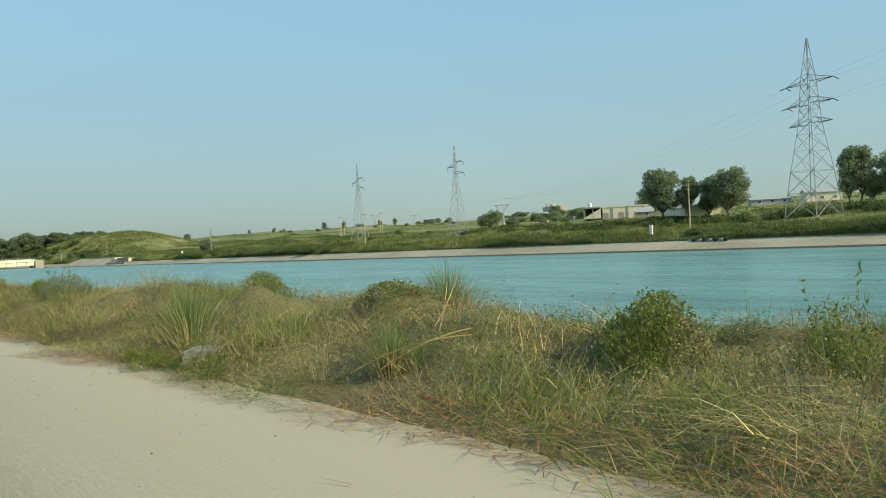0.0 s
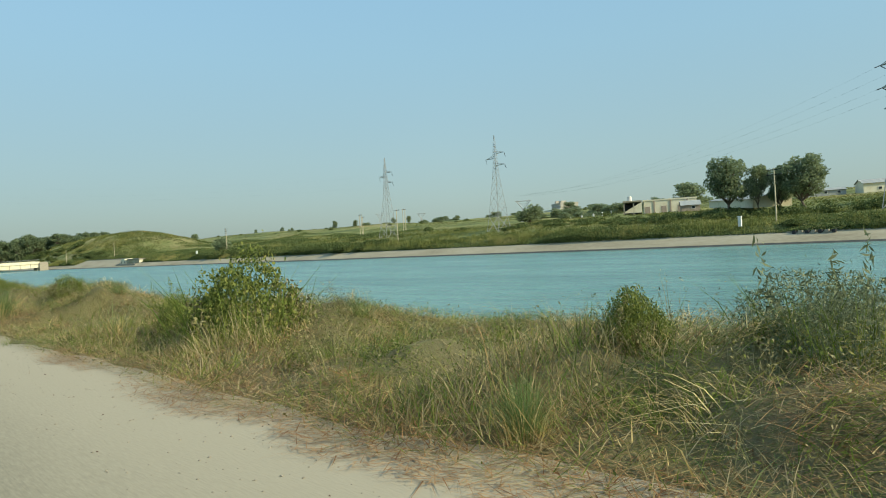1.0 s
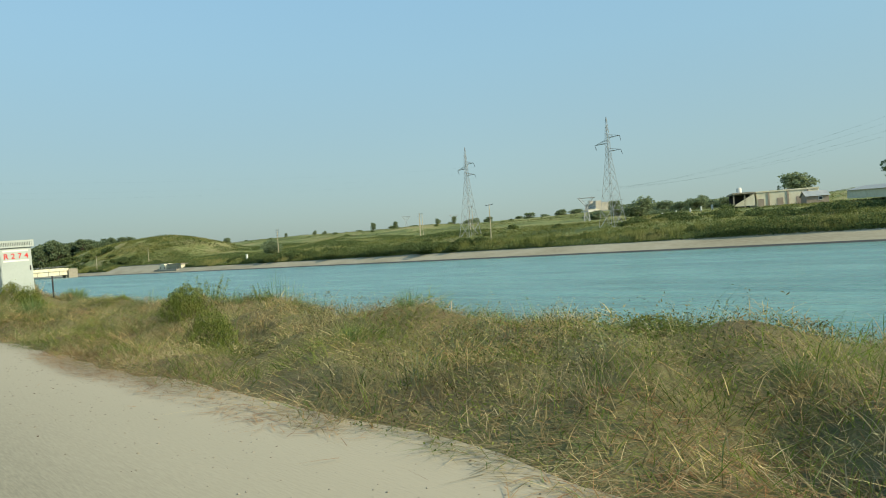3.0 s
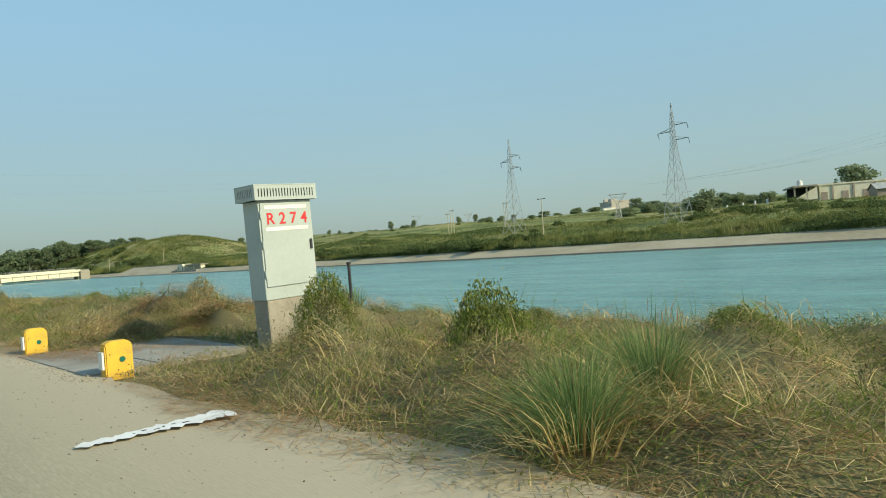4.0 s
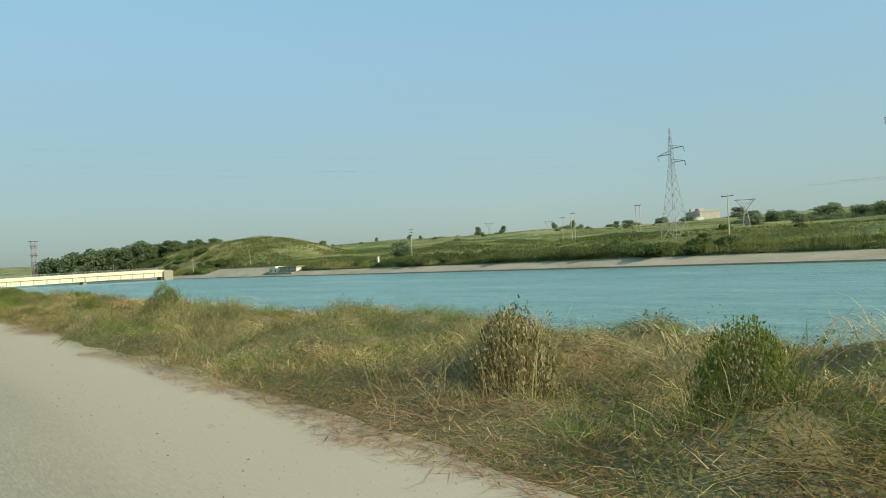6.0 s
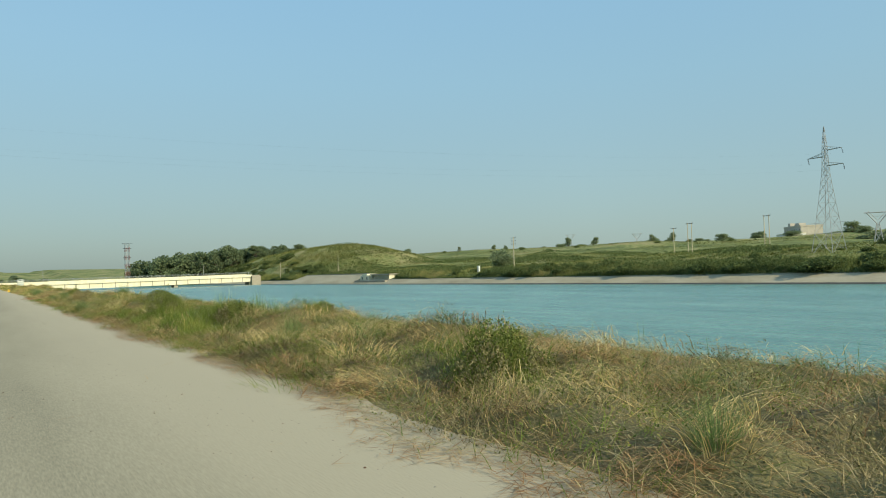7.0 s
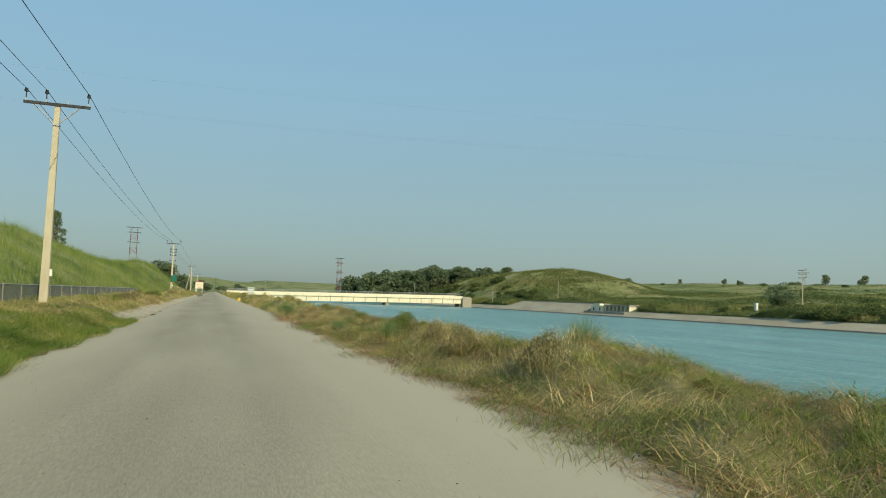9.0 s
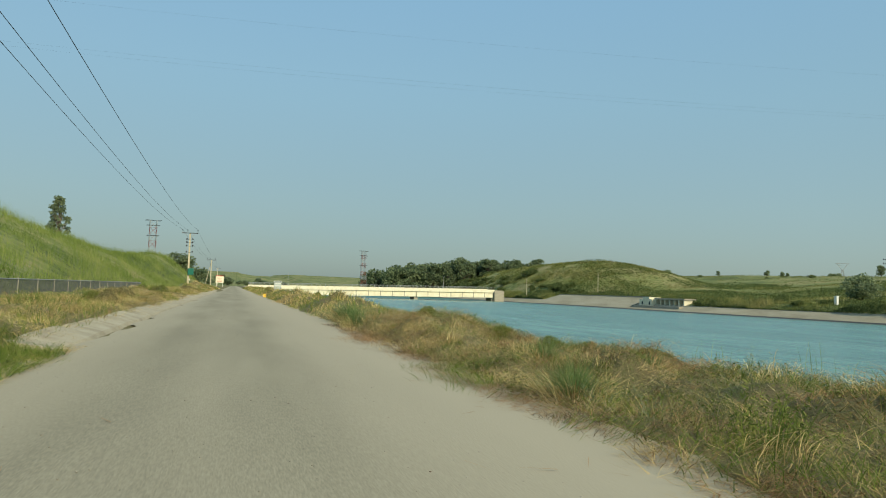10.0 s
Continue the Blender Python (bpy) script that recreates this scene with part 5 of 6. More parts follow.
def spread_grass(name, label, n, area, height, width, lean, material, patch, cover, bend=None, lift=0.0, slab=True, reach=0.0, segs=0):
    """Blades over an area, thicker where the patch noise is high."""
    x = RNG.uniform(area[0], area[1], n * 2)
    y = RNG.uniform(area[2], area[3], n * 2)
    keep = vnoise(x, y, patch, cover[1]) + RNG.uniform(-0.2, 0.2, len(x)) > cover[0]
    # the road's edge wanders
    edge = 3.05 + edge_shift(y) + (vnoise(y, y * 0 + 1, 3.1, 21) - 0.5) * 0.6 + (vnoise(y, y * 0 + 4, 0.9, 22) - 0.5) * 0.5 - reach
    keep &= (x > edge) | (x < -3.95) | ((x < -3.1 - (vnoise(y, y * 0 + 2, 2.3, 23) - 0.5) * 0.8) & (y < 117))
    keep &= ~((x > 120) & (x < 132.6) & (y > 273) & (y < 372))
    if slab:
        keep &= ~((x > 2.6) & (x < 5.5) & (y > 3.3) & (y < 6.5 + (vnoise(x, y, 0.6, 8) - 0.5) * 1.0 + np.clip(x - 3.6, -1, 0) * -0.9))
    x, y = x[keep][:n], y[keep][:n]
    m = len(x)
    hh = RNG.uniform(*height, m) * (0.22 + 1.5 * vnoise(x, y, 1.1, 17) ** 1.6)
    near_edge = np.clip((x - edge[keep][:n]) / 0.6, 0.2, 1)
    hh = np.where(x > 0, hh * near_edge, hh) * (growth(x, y) if name != "bank_stalks" else 1)
    ang = RNG.uniform(0, 2 * np.pi, m) if bend is None else vnoise(x, y, 2.2, 31) * 9 + RNG.normal(0, bend, m)
    ll = RNG.uniform(*lean, m)
    zz = np.where((x < 3.75 + np.maximum(0, edge_shift(y))) & (x > -3.75), np.maximum(verge_z(x, y) - 0.005, 0.008 + 0.03 * np.clip(1 - (x / 3.45) ** 2, 0, 1)), verge_z(x, y) - 0.005)
    zz = zz + lift * RNG.uniform(0, 1, m) * vnoise(x, y, 1.5, 44)
    ob = blade_mesh(name, np.stack([x, y], 1), zz, hh, RNG.uniform(*width, m), np.stack([np.cos(ang), np.sin(ang)], 1) * ll[:, None], material, segs=segs)
    return tagged(ob, label, "grass", kind="stuff")


def spread_leaves(name, label, n, area, size, depth, material, patch, cover):
    x = RNG.uniform(area[0], area[1], n * 2)
    y = RNG.uniform(area[2], area[3], n * 2)
    edge = 3.1 + edge_shift(y) + (vnoise(y, y * 0 + 1, 3.1, 21) - 0.5) * 0.6
    keep = (vnoise(x, y, patch, cover[1]) + RNG.uniform(-0.25, 0.25, len(x)) > cover[0]) & (x > edge)
    keep &= ~((x > 2.6) & (x < 5.5) & (y > 3.3) & (y < 6.6))
    x, y = x[keep][:n], y[keep][:n]
    z = verge_z(x, y) + RNG.uniform(0, 1, len(x)) ** 1.3 * depth * (0.3 + vnoise(x, y, 0.8, 61)) * growth(x, y) * np.clip((x - edge[keep][:n]) / 0.8, 0.15, 1)
    return tagged(leaf_mesh(name, np.stack([x, y, z], 1), size, material, None, 0.45), label, "weeds", kind="stuff")


NEAR = (2.2, 9.2, -84, 128)
EDGE = (2.2, 6.0, -84, 116)
spread_grass("dry_grass", "matted dry straw-coloured grass on the verge", 80000, NEAR, (0.03, 0.34), (0.005, 0.01), (0.08, 0.38), M_THATCH, 1.7, (0.42, 2), 2.0, lift=0.16)
spread_grass("dry_grass", "matted dry straw-coloured grass near the road", 45000, EDGE, (0.03, 0.3), (0.004, 0.009), (0.08, 0.34), M_THATCH, 1.3, (0.45, 3), 2.0, lift=0.14)
spread_grass("green_grass", "patchy green grass on the road verge", 85000, NEAR, (0.04, 0.4), (0.004, 0.009), (0.08, 0.45), M_GRASS, 1.9, (0.47, 5), 2.4, lift=0.12)
spread_grass("green_grass", "patchy green grass near the road", 45000, EDGE, (0.04, 0.3), (0.004, 0.008), (0.12, 0.48), M_GRASS, 1.4, (0.48, 6), 2.4, lift=0.12)
spread_grass("straw_litter", "long broken straw lying over the verge", 36000, NEAR, (-0.05, 0.16), (0.004, 0.009), (0.12, 0.45), M_STRAW, 1.9, (0.48, 9), 1.5, lift=0.4)
spread_grass("thatch", "short tangled thatch covering the whole verge", 150000, NEAR, (0.03, 0.2), (0.007, 0.015), (0.08, 0.35), M_THATCH, 2.0, (-1.0, 2), 3.0, lift=0.06, segs=1)
spread_grass("sedge", "tall green sedge among the dry grass", 14000, (2.2, 7.6, -84, 128), (0.2, 0.6), (0.005, 0.01), (0.12, 0.5), M_SEDGE, 1.6, (0.72, 12))
spread_grass("withered_weeds", "brown withered weeds on the verge", 36000, NEAR, (0.1, 0.5), (0.004, 0.009), (0.1, 0.5), M_DRYLEAF, 1.6, (0.52, 25))
spread_grass("edge_litter", "red-brown grass litter at the road edge", 110000, (2.5, 4.5, -84, 128), (0.0, 0.11), (0.006, 0.013), (0.1, 0.4), M_LITTER, 2.4, (0.44, 19), reach=0.25, slab=False, lift=0.05, segs=1)
spread_grass("pale_stalks", "long pale bent straw stalks over the verge", 1300, NEAR, (0.05, 0.5), (0.006, 0.012), (0.4, 1.2), M_STRAW, 3.0, (0.5, 15), lift=0.25)
spread_grass("bank_stalks", "thin upright green stalks above the water", 2600, (7.9, 9.3, -84, 128), (0.25, 0.55), (0.006, 0.011), (0.0, 0.2), M_SEDGE, 1.8, (0.62, 52))
for y0, y1, n in ((69.2, 70.7, 130), (71.1, 71.7, 40), (72.1, 73.2, 90), (74.6, 76.2, 60)):
    spread_grass("bank_stalks", "upright blue-green reed blades above the water", n, (7.9, 8.7, y0, y1), (0.4, 0.75), (0.008, 0.015), (0.0, 0.18), M_SEDGE, 1.8, (0.0, 53))
spread_grass("rank_grass", "rank green grass standing thick on the verge", 26000, (4.1, 8.6, 64, 75.5), (0.22, 0.5), (0.005, 0.011), (0.1, 0.4), M_GRASS, 1.6, (0.36, 54))
spread_leaves("green_weeds", "low leafy green weeds among straw", 190000, NEAR, 0.018, 0.32, M_LEAF, 1.9, (0.5, 33))
spread_leaves("brown_weeds", "withered brown leafy weeds among straw", 130000, NEAR, 0.016, 0.28, M_DRYLEAF, 1.7, (0.48, 35))


def clear_of_slab(x, y):
    return ~((x > 2.4) & (x < 5.9) & (y > 2.9) & (y < 7.2))


def weed_stands(name, label, n, per, area, height, material, leaf):
    """Stands of thin branching weeds: bent stems set with small leaves."""
    cx, cy = RNG.uniform(area[0], area[1], n), RNG.uniform(area[2], area[3], n)
    ok = clear_of_slab(cx, cy) & (cx > 3.75 + edge_shift(cy))
    cx, cy = cx[ok], cy[ok]
    k = np.repeat(np.arange(len(cx)), per)
    m = len(k)
    a, q = RNG.uniform(0, 6.28, m), np.sqrt(RNG.uniform(0, 1, m)) * RNG.uniform(0.15, 0.4, len(cx))[k]
    x, y = cx[k] + q * np.cos(a), cy[k] + q * np.sin(a)
    z = verge_z(x, y) - 0.02
    h = (RNG.uniform(*height, len(cx)) * growth(cx, cy))[k] * RNG.uniform(0.5, 1.1, m)
    lean = np.stack([np.cos(a), np.sin(a)], 1) * (q * 0.7 + RNG.uniform(0, 0.25, m))[:, None]
    tagged(blade_mesh(name, np.stack([x, y], 1), z, h, np.full(m, 0.006), lean, material), label, "weeds", kind="stuff")
    u = RNG.uniform(0.25, 1.05, (m, leaf))
    px = x[:, None] + lean[:, :1] * u ** 1.4 + RNG.normal(0, 0.028, u.shape)
    py = y[:, None] + lean[:, 1:] * u ** 1.4 + RNG.normal(0, 0.028, u.shape)
    pz = z[:, None] + h[:, None] * u + RNG.normal(0, 0.015, u.shape)
    pts = np.stack([px, py, pz], -1).reshape(-1, 3)
    tagged(leaf_mesh(name, pts, 0.017, material, None, 0.35), label + ", leaves", "weeds", kind="stuff")


weed_stands("withered_weed", "stands of grey-brown withered weeds on the verge", 420, 20, (4.0, 8.6, -84, 60), (0.35, 0.75), M_DRYLEAF, 9)
weed_stands("leafy_weed", "stands of leafy green weeds on the verge", 260, 18, (4.0, 8.8, -84, 126), (0.3, 0.7), M_GREYLEAF, 9)
weed_stands("yellow_weed", "stands of yellow-green weeds near the road", 160, 16, (3.6, 6.5, -84, 126), (0.25, 0.5), M_LEAF, 8)


def straw_bundles(name, label, n, per, area, length, material):
    """Sheaves of long stalks that lie over the heaps the same way and droop at the tips."""
    cx, cy = RNG.uniform(area[0], area[1], n), RNG.uniform(area[2], area[3], n)
    ok = clear_of_slab(cx, cy) & (cx > 3.6 + edge_shift(cy))
    cx, cy = cx[ok], cy[ok]
    k = np.repeat(np.arange(len(cx)), per)
    m = len(k)
    th = RNG.uniform(0, 6.28, len(cx))[k] + RNG.normal(0, 0.22, m)
    x, y = cx[k] + RNG.normal(0, 0.16, m), cy[k] + RNG.normal(0, 0.16, m)
    ll = RNG.uniform(*length, len(cx))[k] * RNG.uniform(0.5, 1.1, m)
    z = verge_z(x, y) + RNG.uniform(0.0, 0.2, m)
    rise = RNG.uniform(0.08, 0.38, m)
    far_z = verge_z(x + np.cos(th) * ll, y + np.sin(th) * ll)
    droop = np.clip((z + rise - far_z) / rise * RNG.uniform(0.2, 0.9, m), -0.6, 2.0)
    tagged(blade_mesh(name, np.stack([x, y], 1), z, rise, RNG.uniform(0.005, 0.011, m), np.stack([np.cos(th), np.sin(th)], 1) * ll[:, None], material, segs=4, droop=droop), label, "straw", kind="stuff")


straw_bundles("straw_sheaf", "sheaves of long pale stalks lying over the verge", 210, 34, (3.9, 8.2, -84, 126), (0.6, 1.3), M_STRAW)
straw_bundles("straw_sheaf", "sheaves of long golden straw combed over the verge", 120, 40, (4.3, 7.6, 52, 126), (0.7, 1.4), M_STRAW)
straw_bundles("brown_sheaf", "sheaves of rust-brown stalks lying over the verge", 120, 30, (3.9, 8.4, -84, 126), (0.5, 1.0), M_LITTER)


def straw_heaps(name, label, n, per, area, material, radius, length, dome, green=False):
    """Swirled heaps of fallen straw: each lies mostly one way over a low dome."""
    cx = RNG.uniform(area[0], area[1], n)
    cy = RNG.uniform(area[2], area[3], n)
    ok = ~((cx > 2.4) & (cx < 5.7) & (cy > 2.9) & (cy < 7.0))
    cx, cy = cx[ok], cy[ok]
    n = len(cx)
    r0 = RNG.uniform(*radius, n)
    d0 = RNG.uniform(*dome, n)
    th = RNG.uniform(0, 2 * np.pi, n)
    k = np.repeat(np.arange(n), per)
    m = len(k)
    q = np.sqrt(RNG.uniform(0, 1, m))
    a = RNG.uniform(0, 2 * np.pi, m)
    x, y = cx[k] + q * r0[k] * np.cos(a), cy[k] + q * r0[k] * np.sin(a) * 1.3
    z = verge_z(x, y) + d0[k] * (1 - q ** 2) - 0.02
    ang = th[k] + RNG.normal(0, 0.55, m) + (q * np.sin(a)) * 0.9
    ll = RNG.uniform(*length, m)
    rise = RNG.uniform(-0.12, 0.14, m) if not green else RNG.uniform(0.02, 0.22, m)
    return tagged(blade_mesh(name, np.stack([x, y], 1), z, rise, RNG.uniform(0.004, 0.01, m), np.stack([np.cos(ang), np.sin(ang)], 1) * ll[:, None], material), label, "straw", kind="stuff")


straw_heaps("straw_heap", "swirled heaps of fallen pale straw on the verge", 460, 130, (3.7, 8.8, -84, 124), M_STRAW, (0.25, 0.6), (0.12, 0.42), (0.05, 0.3))
straw_heaps("green_swath", "fresh green grass along the verge", 190, 170, (3.4, 8.8, 55, 98), M_GRASS, (0.3, 0.8), (0.12, 0.45), (0.02, 0.2), True)
straw_heaps("straw_heap", "tangled golden straw heaps along the verge", 70, 150, (3.5, 8.8, 50, 128), M_STRAW, (0.3, 0.8), (0.15, 0.5), (0.05, 0.32))
straw_heaps("brown_heap", "rust-brown withered grass heaps along the verge", 260, 160, (3.3, 8.8, 50, 128), M_LITTER, (0.3, 0.7), (0.2, 0.6), (0.05, 0.25))
straw_heaps("brown_heap", "heaps of brown withered stalks on the verge", 380, 140, (3.6, 8.8, -84, 124), M_LITTER, (0.3, 0.7), (0.12, 0.4), (0.05, 0.25))
straw_heaps("green_swath", "low swaths of bent green grass on the verge", 480, 140, (3.4, 8.8, -84, 124), M_GRASS, (0.3, 0.8), (0.15, 0.5), (0.02, 0.18), True)
straw_heaps("brown_heap", "flat dark litter along the road edge", 330, 120, (3.55, 4.5, 52, 128), M_SHADELITTER, (0.2, 0.5), (0.08, 0.3), (0.0, 0.06))
straw_heaps("straw_heap", "heaps of cut yellow straw by the kerb", 380, 170, (-7.8, -4.1, 108, 215), M_STRAW, (0.4, 0.9), (0.3, 0.9), (0.05, 0.3))
straw_heaps("green_swath", "low green grass reaching the road edge", 240, 170, (-8.4, -3.6, 84, 117), M_GRASS, (0.4, 0.9), (0.15, 0.5), (0.02, 0.15), True)
for k in range(90):
    y = -83 + 208 * ((k + RNG.uniform(0, 1)) / 90)
    x = RNG.uniform(3.9, 8.4) + float(edge_shift(y))
    if 2.6 < y < 7.4:
        continue
    r = RNG.uniform(0.25, 0.5)
    place(SMALL["t"][k % len(SMALL["t"])], x, y, float(verge_z(x, y)) - 0.08, r, r * RNG.uniform(0.8, 1.2))


def weed_mounds(name, label, n, per, material, radius):
    """Low overgrown humps of small leaves, all along the verge."""
    cy = RNG.uniform(-84, 126, n)
    cx = RNG.uniform(3.9, 8.3, n) + edge_shift(cy)
    ok = clear_of_slab(cx, cy)
    cx, cy = cx[ok], cy[ok]
    r = RNG.uniform(*radius, len(cx)) * (0.3 + 0.7 * growth(cx, cy))
    k = np.repeat(np.arange(len(cx)), per)
    d = RNG.normal(size=(len(k), 3))
    d /= np.linalg.norm(d, axis=1)[:, None]
    d *= (0.7 + 0.35 * RNG.uniform(0, 1, len(k)) ** 0.7)[:, None] * (1 + 0.22 * np.sin(d[:, 0] * 6 + k) * np.sin(d[:, 1] * 7 + 2 * k))[:, None]
    d[:, 2] = np.abs(d[:, 2])
    pts = np.stack([cx[k], cy[k], verge_z(cx, cy)[k] - 0.1], 1) + d * np.stack([r, r * 1.2, r * 0.85], 1)[k]
    tagged(leaf_mesh(name, pts, 0.017, material, None, 0.4), label, "weeds", kind="stuff")


weed_mounds("brown_mound", "low humps of withered brown weeds along the verge", 200, 420, M_DRYLEAF, (0.18, 0.45))
weed_mounds("green_mound", "low humps of small-leaved green weeds along the verge", 150, 520, M_LEAF, (0.18, 0.42))
weed_mounds("grey_mound", "low humps of grey-green weeds along the verge", 80, 480, M_GREYLEAF, (0.18, 0.4))

for p, q, sag in (((5.0, -75.25, 0.55), (6.35, -74.3, 1.02), 0.05), ((5.02, -75.3, 0.5), (6.1, -74.35, 0.93), 0.06), ((4.25, -75.25, 0.22), (5.05, -75.75, 0.56), -0.06), ((4.1, -75.0, 0.2), (5.0, -75.8, 0.5), -0.08)):
    cane = polyline(bmesh.new(), catenary(p, q, sag, 8), 0.011, 6)
    tagged(part("cane", cane, M_STRAW, None), "long pale dry cane leaning over the grass", "cane", "fallen canes")
straw_heaps("straw_heap", "brown straw heaps behind the concrete apron", 36, 260, (4.2, 8.6, 7.0, 10.5), M_LITTER, (0.3, 0.7), (0.3, 0.8), (0.1, 0.35))
for x, y in ((3.55, -72.9), (3.7, -72.2), (4.5, -72.6), (3.4, -71.5), (4.4, -71.3), (3.6, -70.8)):
    place(PROTO["w"][0], x, y, float(verge_z(x, y)) - 0.05, 0.4, 0.32)
xs, ys2 = RNG.uniform(2.9, 6.2, 6000), RNG.uniform(3.6, 7.2, 6000)
ok = vnoise(xs, ys2, 0.7, 81) + RNG.uniform(-0.15, 0.15, 6000) + (ys2 - 5) * 0.08 > 0.62
xs, ys2 = xs[ok], ys2[ok]
ang = RNG.uniform(0, 6.28, len(xs))
tagged(blade_mesh("slab_straw", np.stack([xs, ys2], 1), np.full(len(xs), 0.042), RNG.uniform(0, 0.03, len(xs)), RNG.uniform(0.004, 0.008, len(xs)), np.stack([np.cos(ang), np.sin(ang)], 1) * RNG.uniform(0.08, 0.35, len(xs))[:, None], M_LITTER), "loose straw blown over the concrete apron", "straw", kind="stuff")


def scatter_stones(name, label, n, area, size, material, edge_bias):
    """Loose grit: squashed eight-sided stones."""
    u = RNG.uniform(0, 1, n)
    x = np.where(RNG.uniform(size=n) < edge_bias, area[1] - (area[1] - area[0]) * 0.3 * u ** 2, area[0] + (area[1] - area[0]) * u)
    y = RNG.uniform(area[2], area[3], n)
    s = RNG.uniform(*size, n) * RNG.uniform(0.4, 1, n)
    o = np.array([(1, 0, 0), (0, 1, 0), (-1, 0, 0), (0, -1, 0), (0, 0, 0.6), (0, 0, -0.6)])
    v = np.stack([x, y, 0.03 * (1 - (x / 3.2) ** 2) + 0.004 + 0 * x], 1)[:, None, :] + (o[None] + RNG.uniform(-0.3, 0.3, (n, 6, 3))) * s[:, None, None]
    t = np.array([(0, 1, 4), (1, 2, 4), (2, 3, 4), (3, 0, 4), (1, 0, 5), (2, 1, 5), (3, 2, 5), (0, 3, 5)])
    f = (6 * np.arange(n)[:, None, None] + t[None]).reshape(-1, 3)
    return tagged(np_mesh(name, v.reshape(-1, 3), f, material), label, "gravel", kind="stuff")


tx, ty = RNG.uniform(-2.8, 3.2, 420), RNG.uniform(-84, 124, 420)
tx[:300] = 3.2 - np.abs(RNG.normal(0, 0.6, 300))
ta = RNG.uniform(0, 6.28, 420)
tagged(blade_mesh("road_straw", np.stack([tx, ty], 1), np.full(420, 0.036), RNG.uniform(0, 0.02, 420), RNG.uniform(0.004, 0.012, 420), np.stack([np.cos(ta), np.sin(ta)], 1) * RNG.uniform(0.06, 0.4, 420)[:, None], M_LITTER), "loose straw and twigs dropped on the road", "straw", kind="stuff")
scatter_stones("road_grit", "loose grit and small stones on the road", 17000, (-3.0, 3.3, -84, 130), (0.004, 0.016), M_CONC, 0.6)
scatter_stones("dark_grit", "dark crumbs of soil on the road", 900, (-3.0, 3.3, -84, 130), (0.005, 0.018), M_RUST, 0.6)
AHEAD = (2.8, 9.4, 128, 420)
spread_grass("dry_grass", "dry straw-coloured grass along the verge ahead", 40000, AHEAD, (0.2, 0.5), (0.012, 0.025), (0.1, 0.5), M_STRAW, 4.0, (0.42, 2), 0.9)
spread_grass("green_grass", "green grass along the verge ahead", 40000, AHEAD, (0.2, 0.55), (0.012, 0.025), (0.05, 0.3), M_GRASS, 4.0, (0.42, 5))
LEFT = (-8.8, -3.7, 84, 330)
spread_grass("green_grass", "green grass growing out over the road edge", 30000, (-5.2, -3.0, 84, 115), (0.08, 0.3), (0.006, 0.013), (0.1, 0.4), M_GRASS, 3.0, (0.1, 5), 2.4, lift=0.05)
spread_grass("dry_grass", "dry grass litter beside the road edge", 12000, (-4.6, -3.0, 84, 119), (0.02, 0.12), (0.006, 0.013), (0.1, 0.4), M_STRAW, 3.0, (0.3, 7), 2.4)
spread_grass("dry_grass", "cut dry grass over the kerb", 60000, LEFT, (0.05, 0.3), (0.008, 0.016), (0.15, 0.6), M_STRAW, 3.0, (0.3, 3), 0.9, lift=0.2)
spread_grass("green_grass", "green grass beside the road", 42000, LEFT, (0.12, 0.4), (0.008, 0.018), (0.05, 0.3), M_GRASS, 4.0, (0.5, 6))
HILL = (-44, -9.3, 85, 300)
spread_grass("tall_grass", "tall soft green grass on the embankment", 150000, HILL, (0.4, 1.2), (0.02, 0.05), (0.1, 0.6), M_HILLGRASS, 6.0, (0.2, 4), segs=1)
BANK = (127.2, 165, -150, 430)
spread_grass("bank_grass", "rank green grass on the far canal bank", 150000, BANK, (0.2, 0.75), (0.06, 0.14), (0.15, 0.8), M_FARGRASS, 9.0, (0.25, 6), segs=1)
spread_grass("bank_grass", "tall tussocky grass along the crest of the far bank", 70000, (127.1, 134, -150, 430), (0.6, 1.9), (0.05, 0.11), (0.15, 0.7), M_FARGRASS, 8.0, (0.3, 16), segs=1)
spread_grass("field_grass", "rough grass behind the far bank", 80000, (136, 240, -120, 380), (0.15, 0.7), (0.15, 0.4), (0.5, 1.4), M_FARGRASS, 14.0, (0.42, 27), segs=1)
FIELD = (165, 460, -120, 700)
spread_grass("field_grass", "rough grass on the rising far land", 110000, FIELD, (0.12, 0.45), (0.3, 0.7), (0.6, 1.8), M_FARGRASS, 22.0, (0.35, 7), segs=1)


KNOLL = (140, 228, 380, 525)
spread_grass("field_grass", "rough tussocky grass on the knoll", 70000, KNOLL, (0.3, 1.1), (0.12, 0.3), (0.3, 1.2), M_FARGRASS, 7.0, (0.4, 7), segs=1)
spread_grass("dry_grass", "bleached dry grass streaks on the knoll", 16000, KNOLL, (0.2, 0.7), (0.12, 0.3), (0.3, 1.0), M_STRAW, 9.0, (0.68, 13), segs=1)


def make_shrub(label):
    p = thing("shrub", label, "shrub", (0, 0, -50), 0, "shrubs on the far bank")
    pts = clump_points(2600, heap_lobes(12, 1.0, 1.0), 0.5)
    pts[:, 2] = np.abs(pts[:, 2])
    leaf_mesh("foliage", pts, 0.075, M_SHRUB, p, 0.6)
    bm = bmesh.new()
    for k in range(5):
        a = k * 1.26
        beam(bm, (0, 0, -0.1), (0.5 * math.cos(a), 0.5 * math.sin(a), 0.6), 0.05, 0.02, 5)
    part("undergrowth", bm, M_BARK, p)
    return p


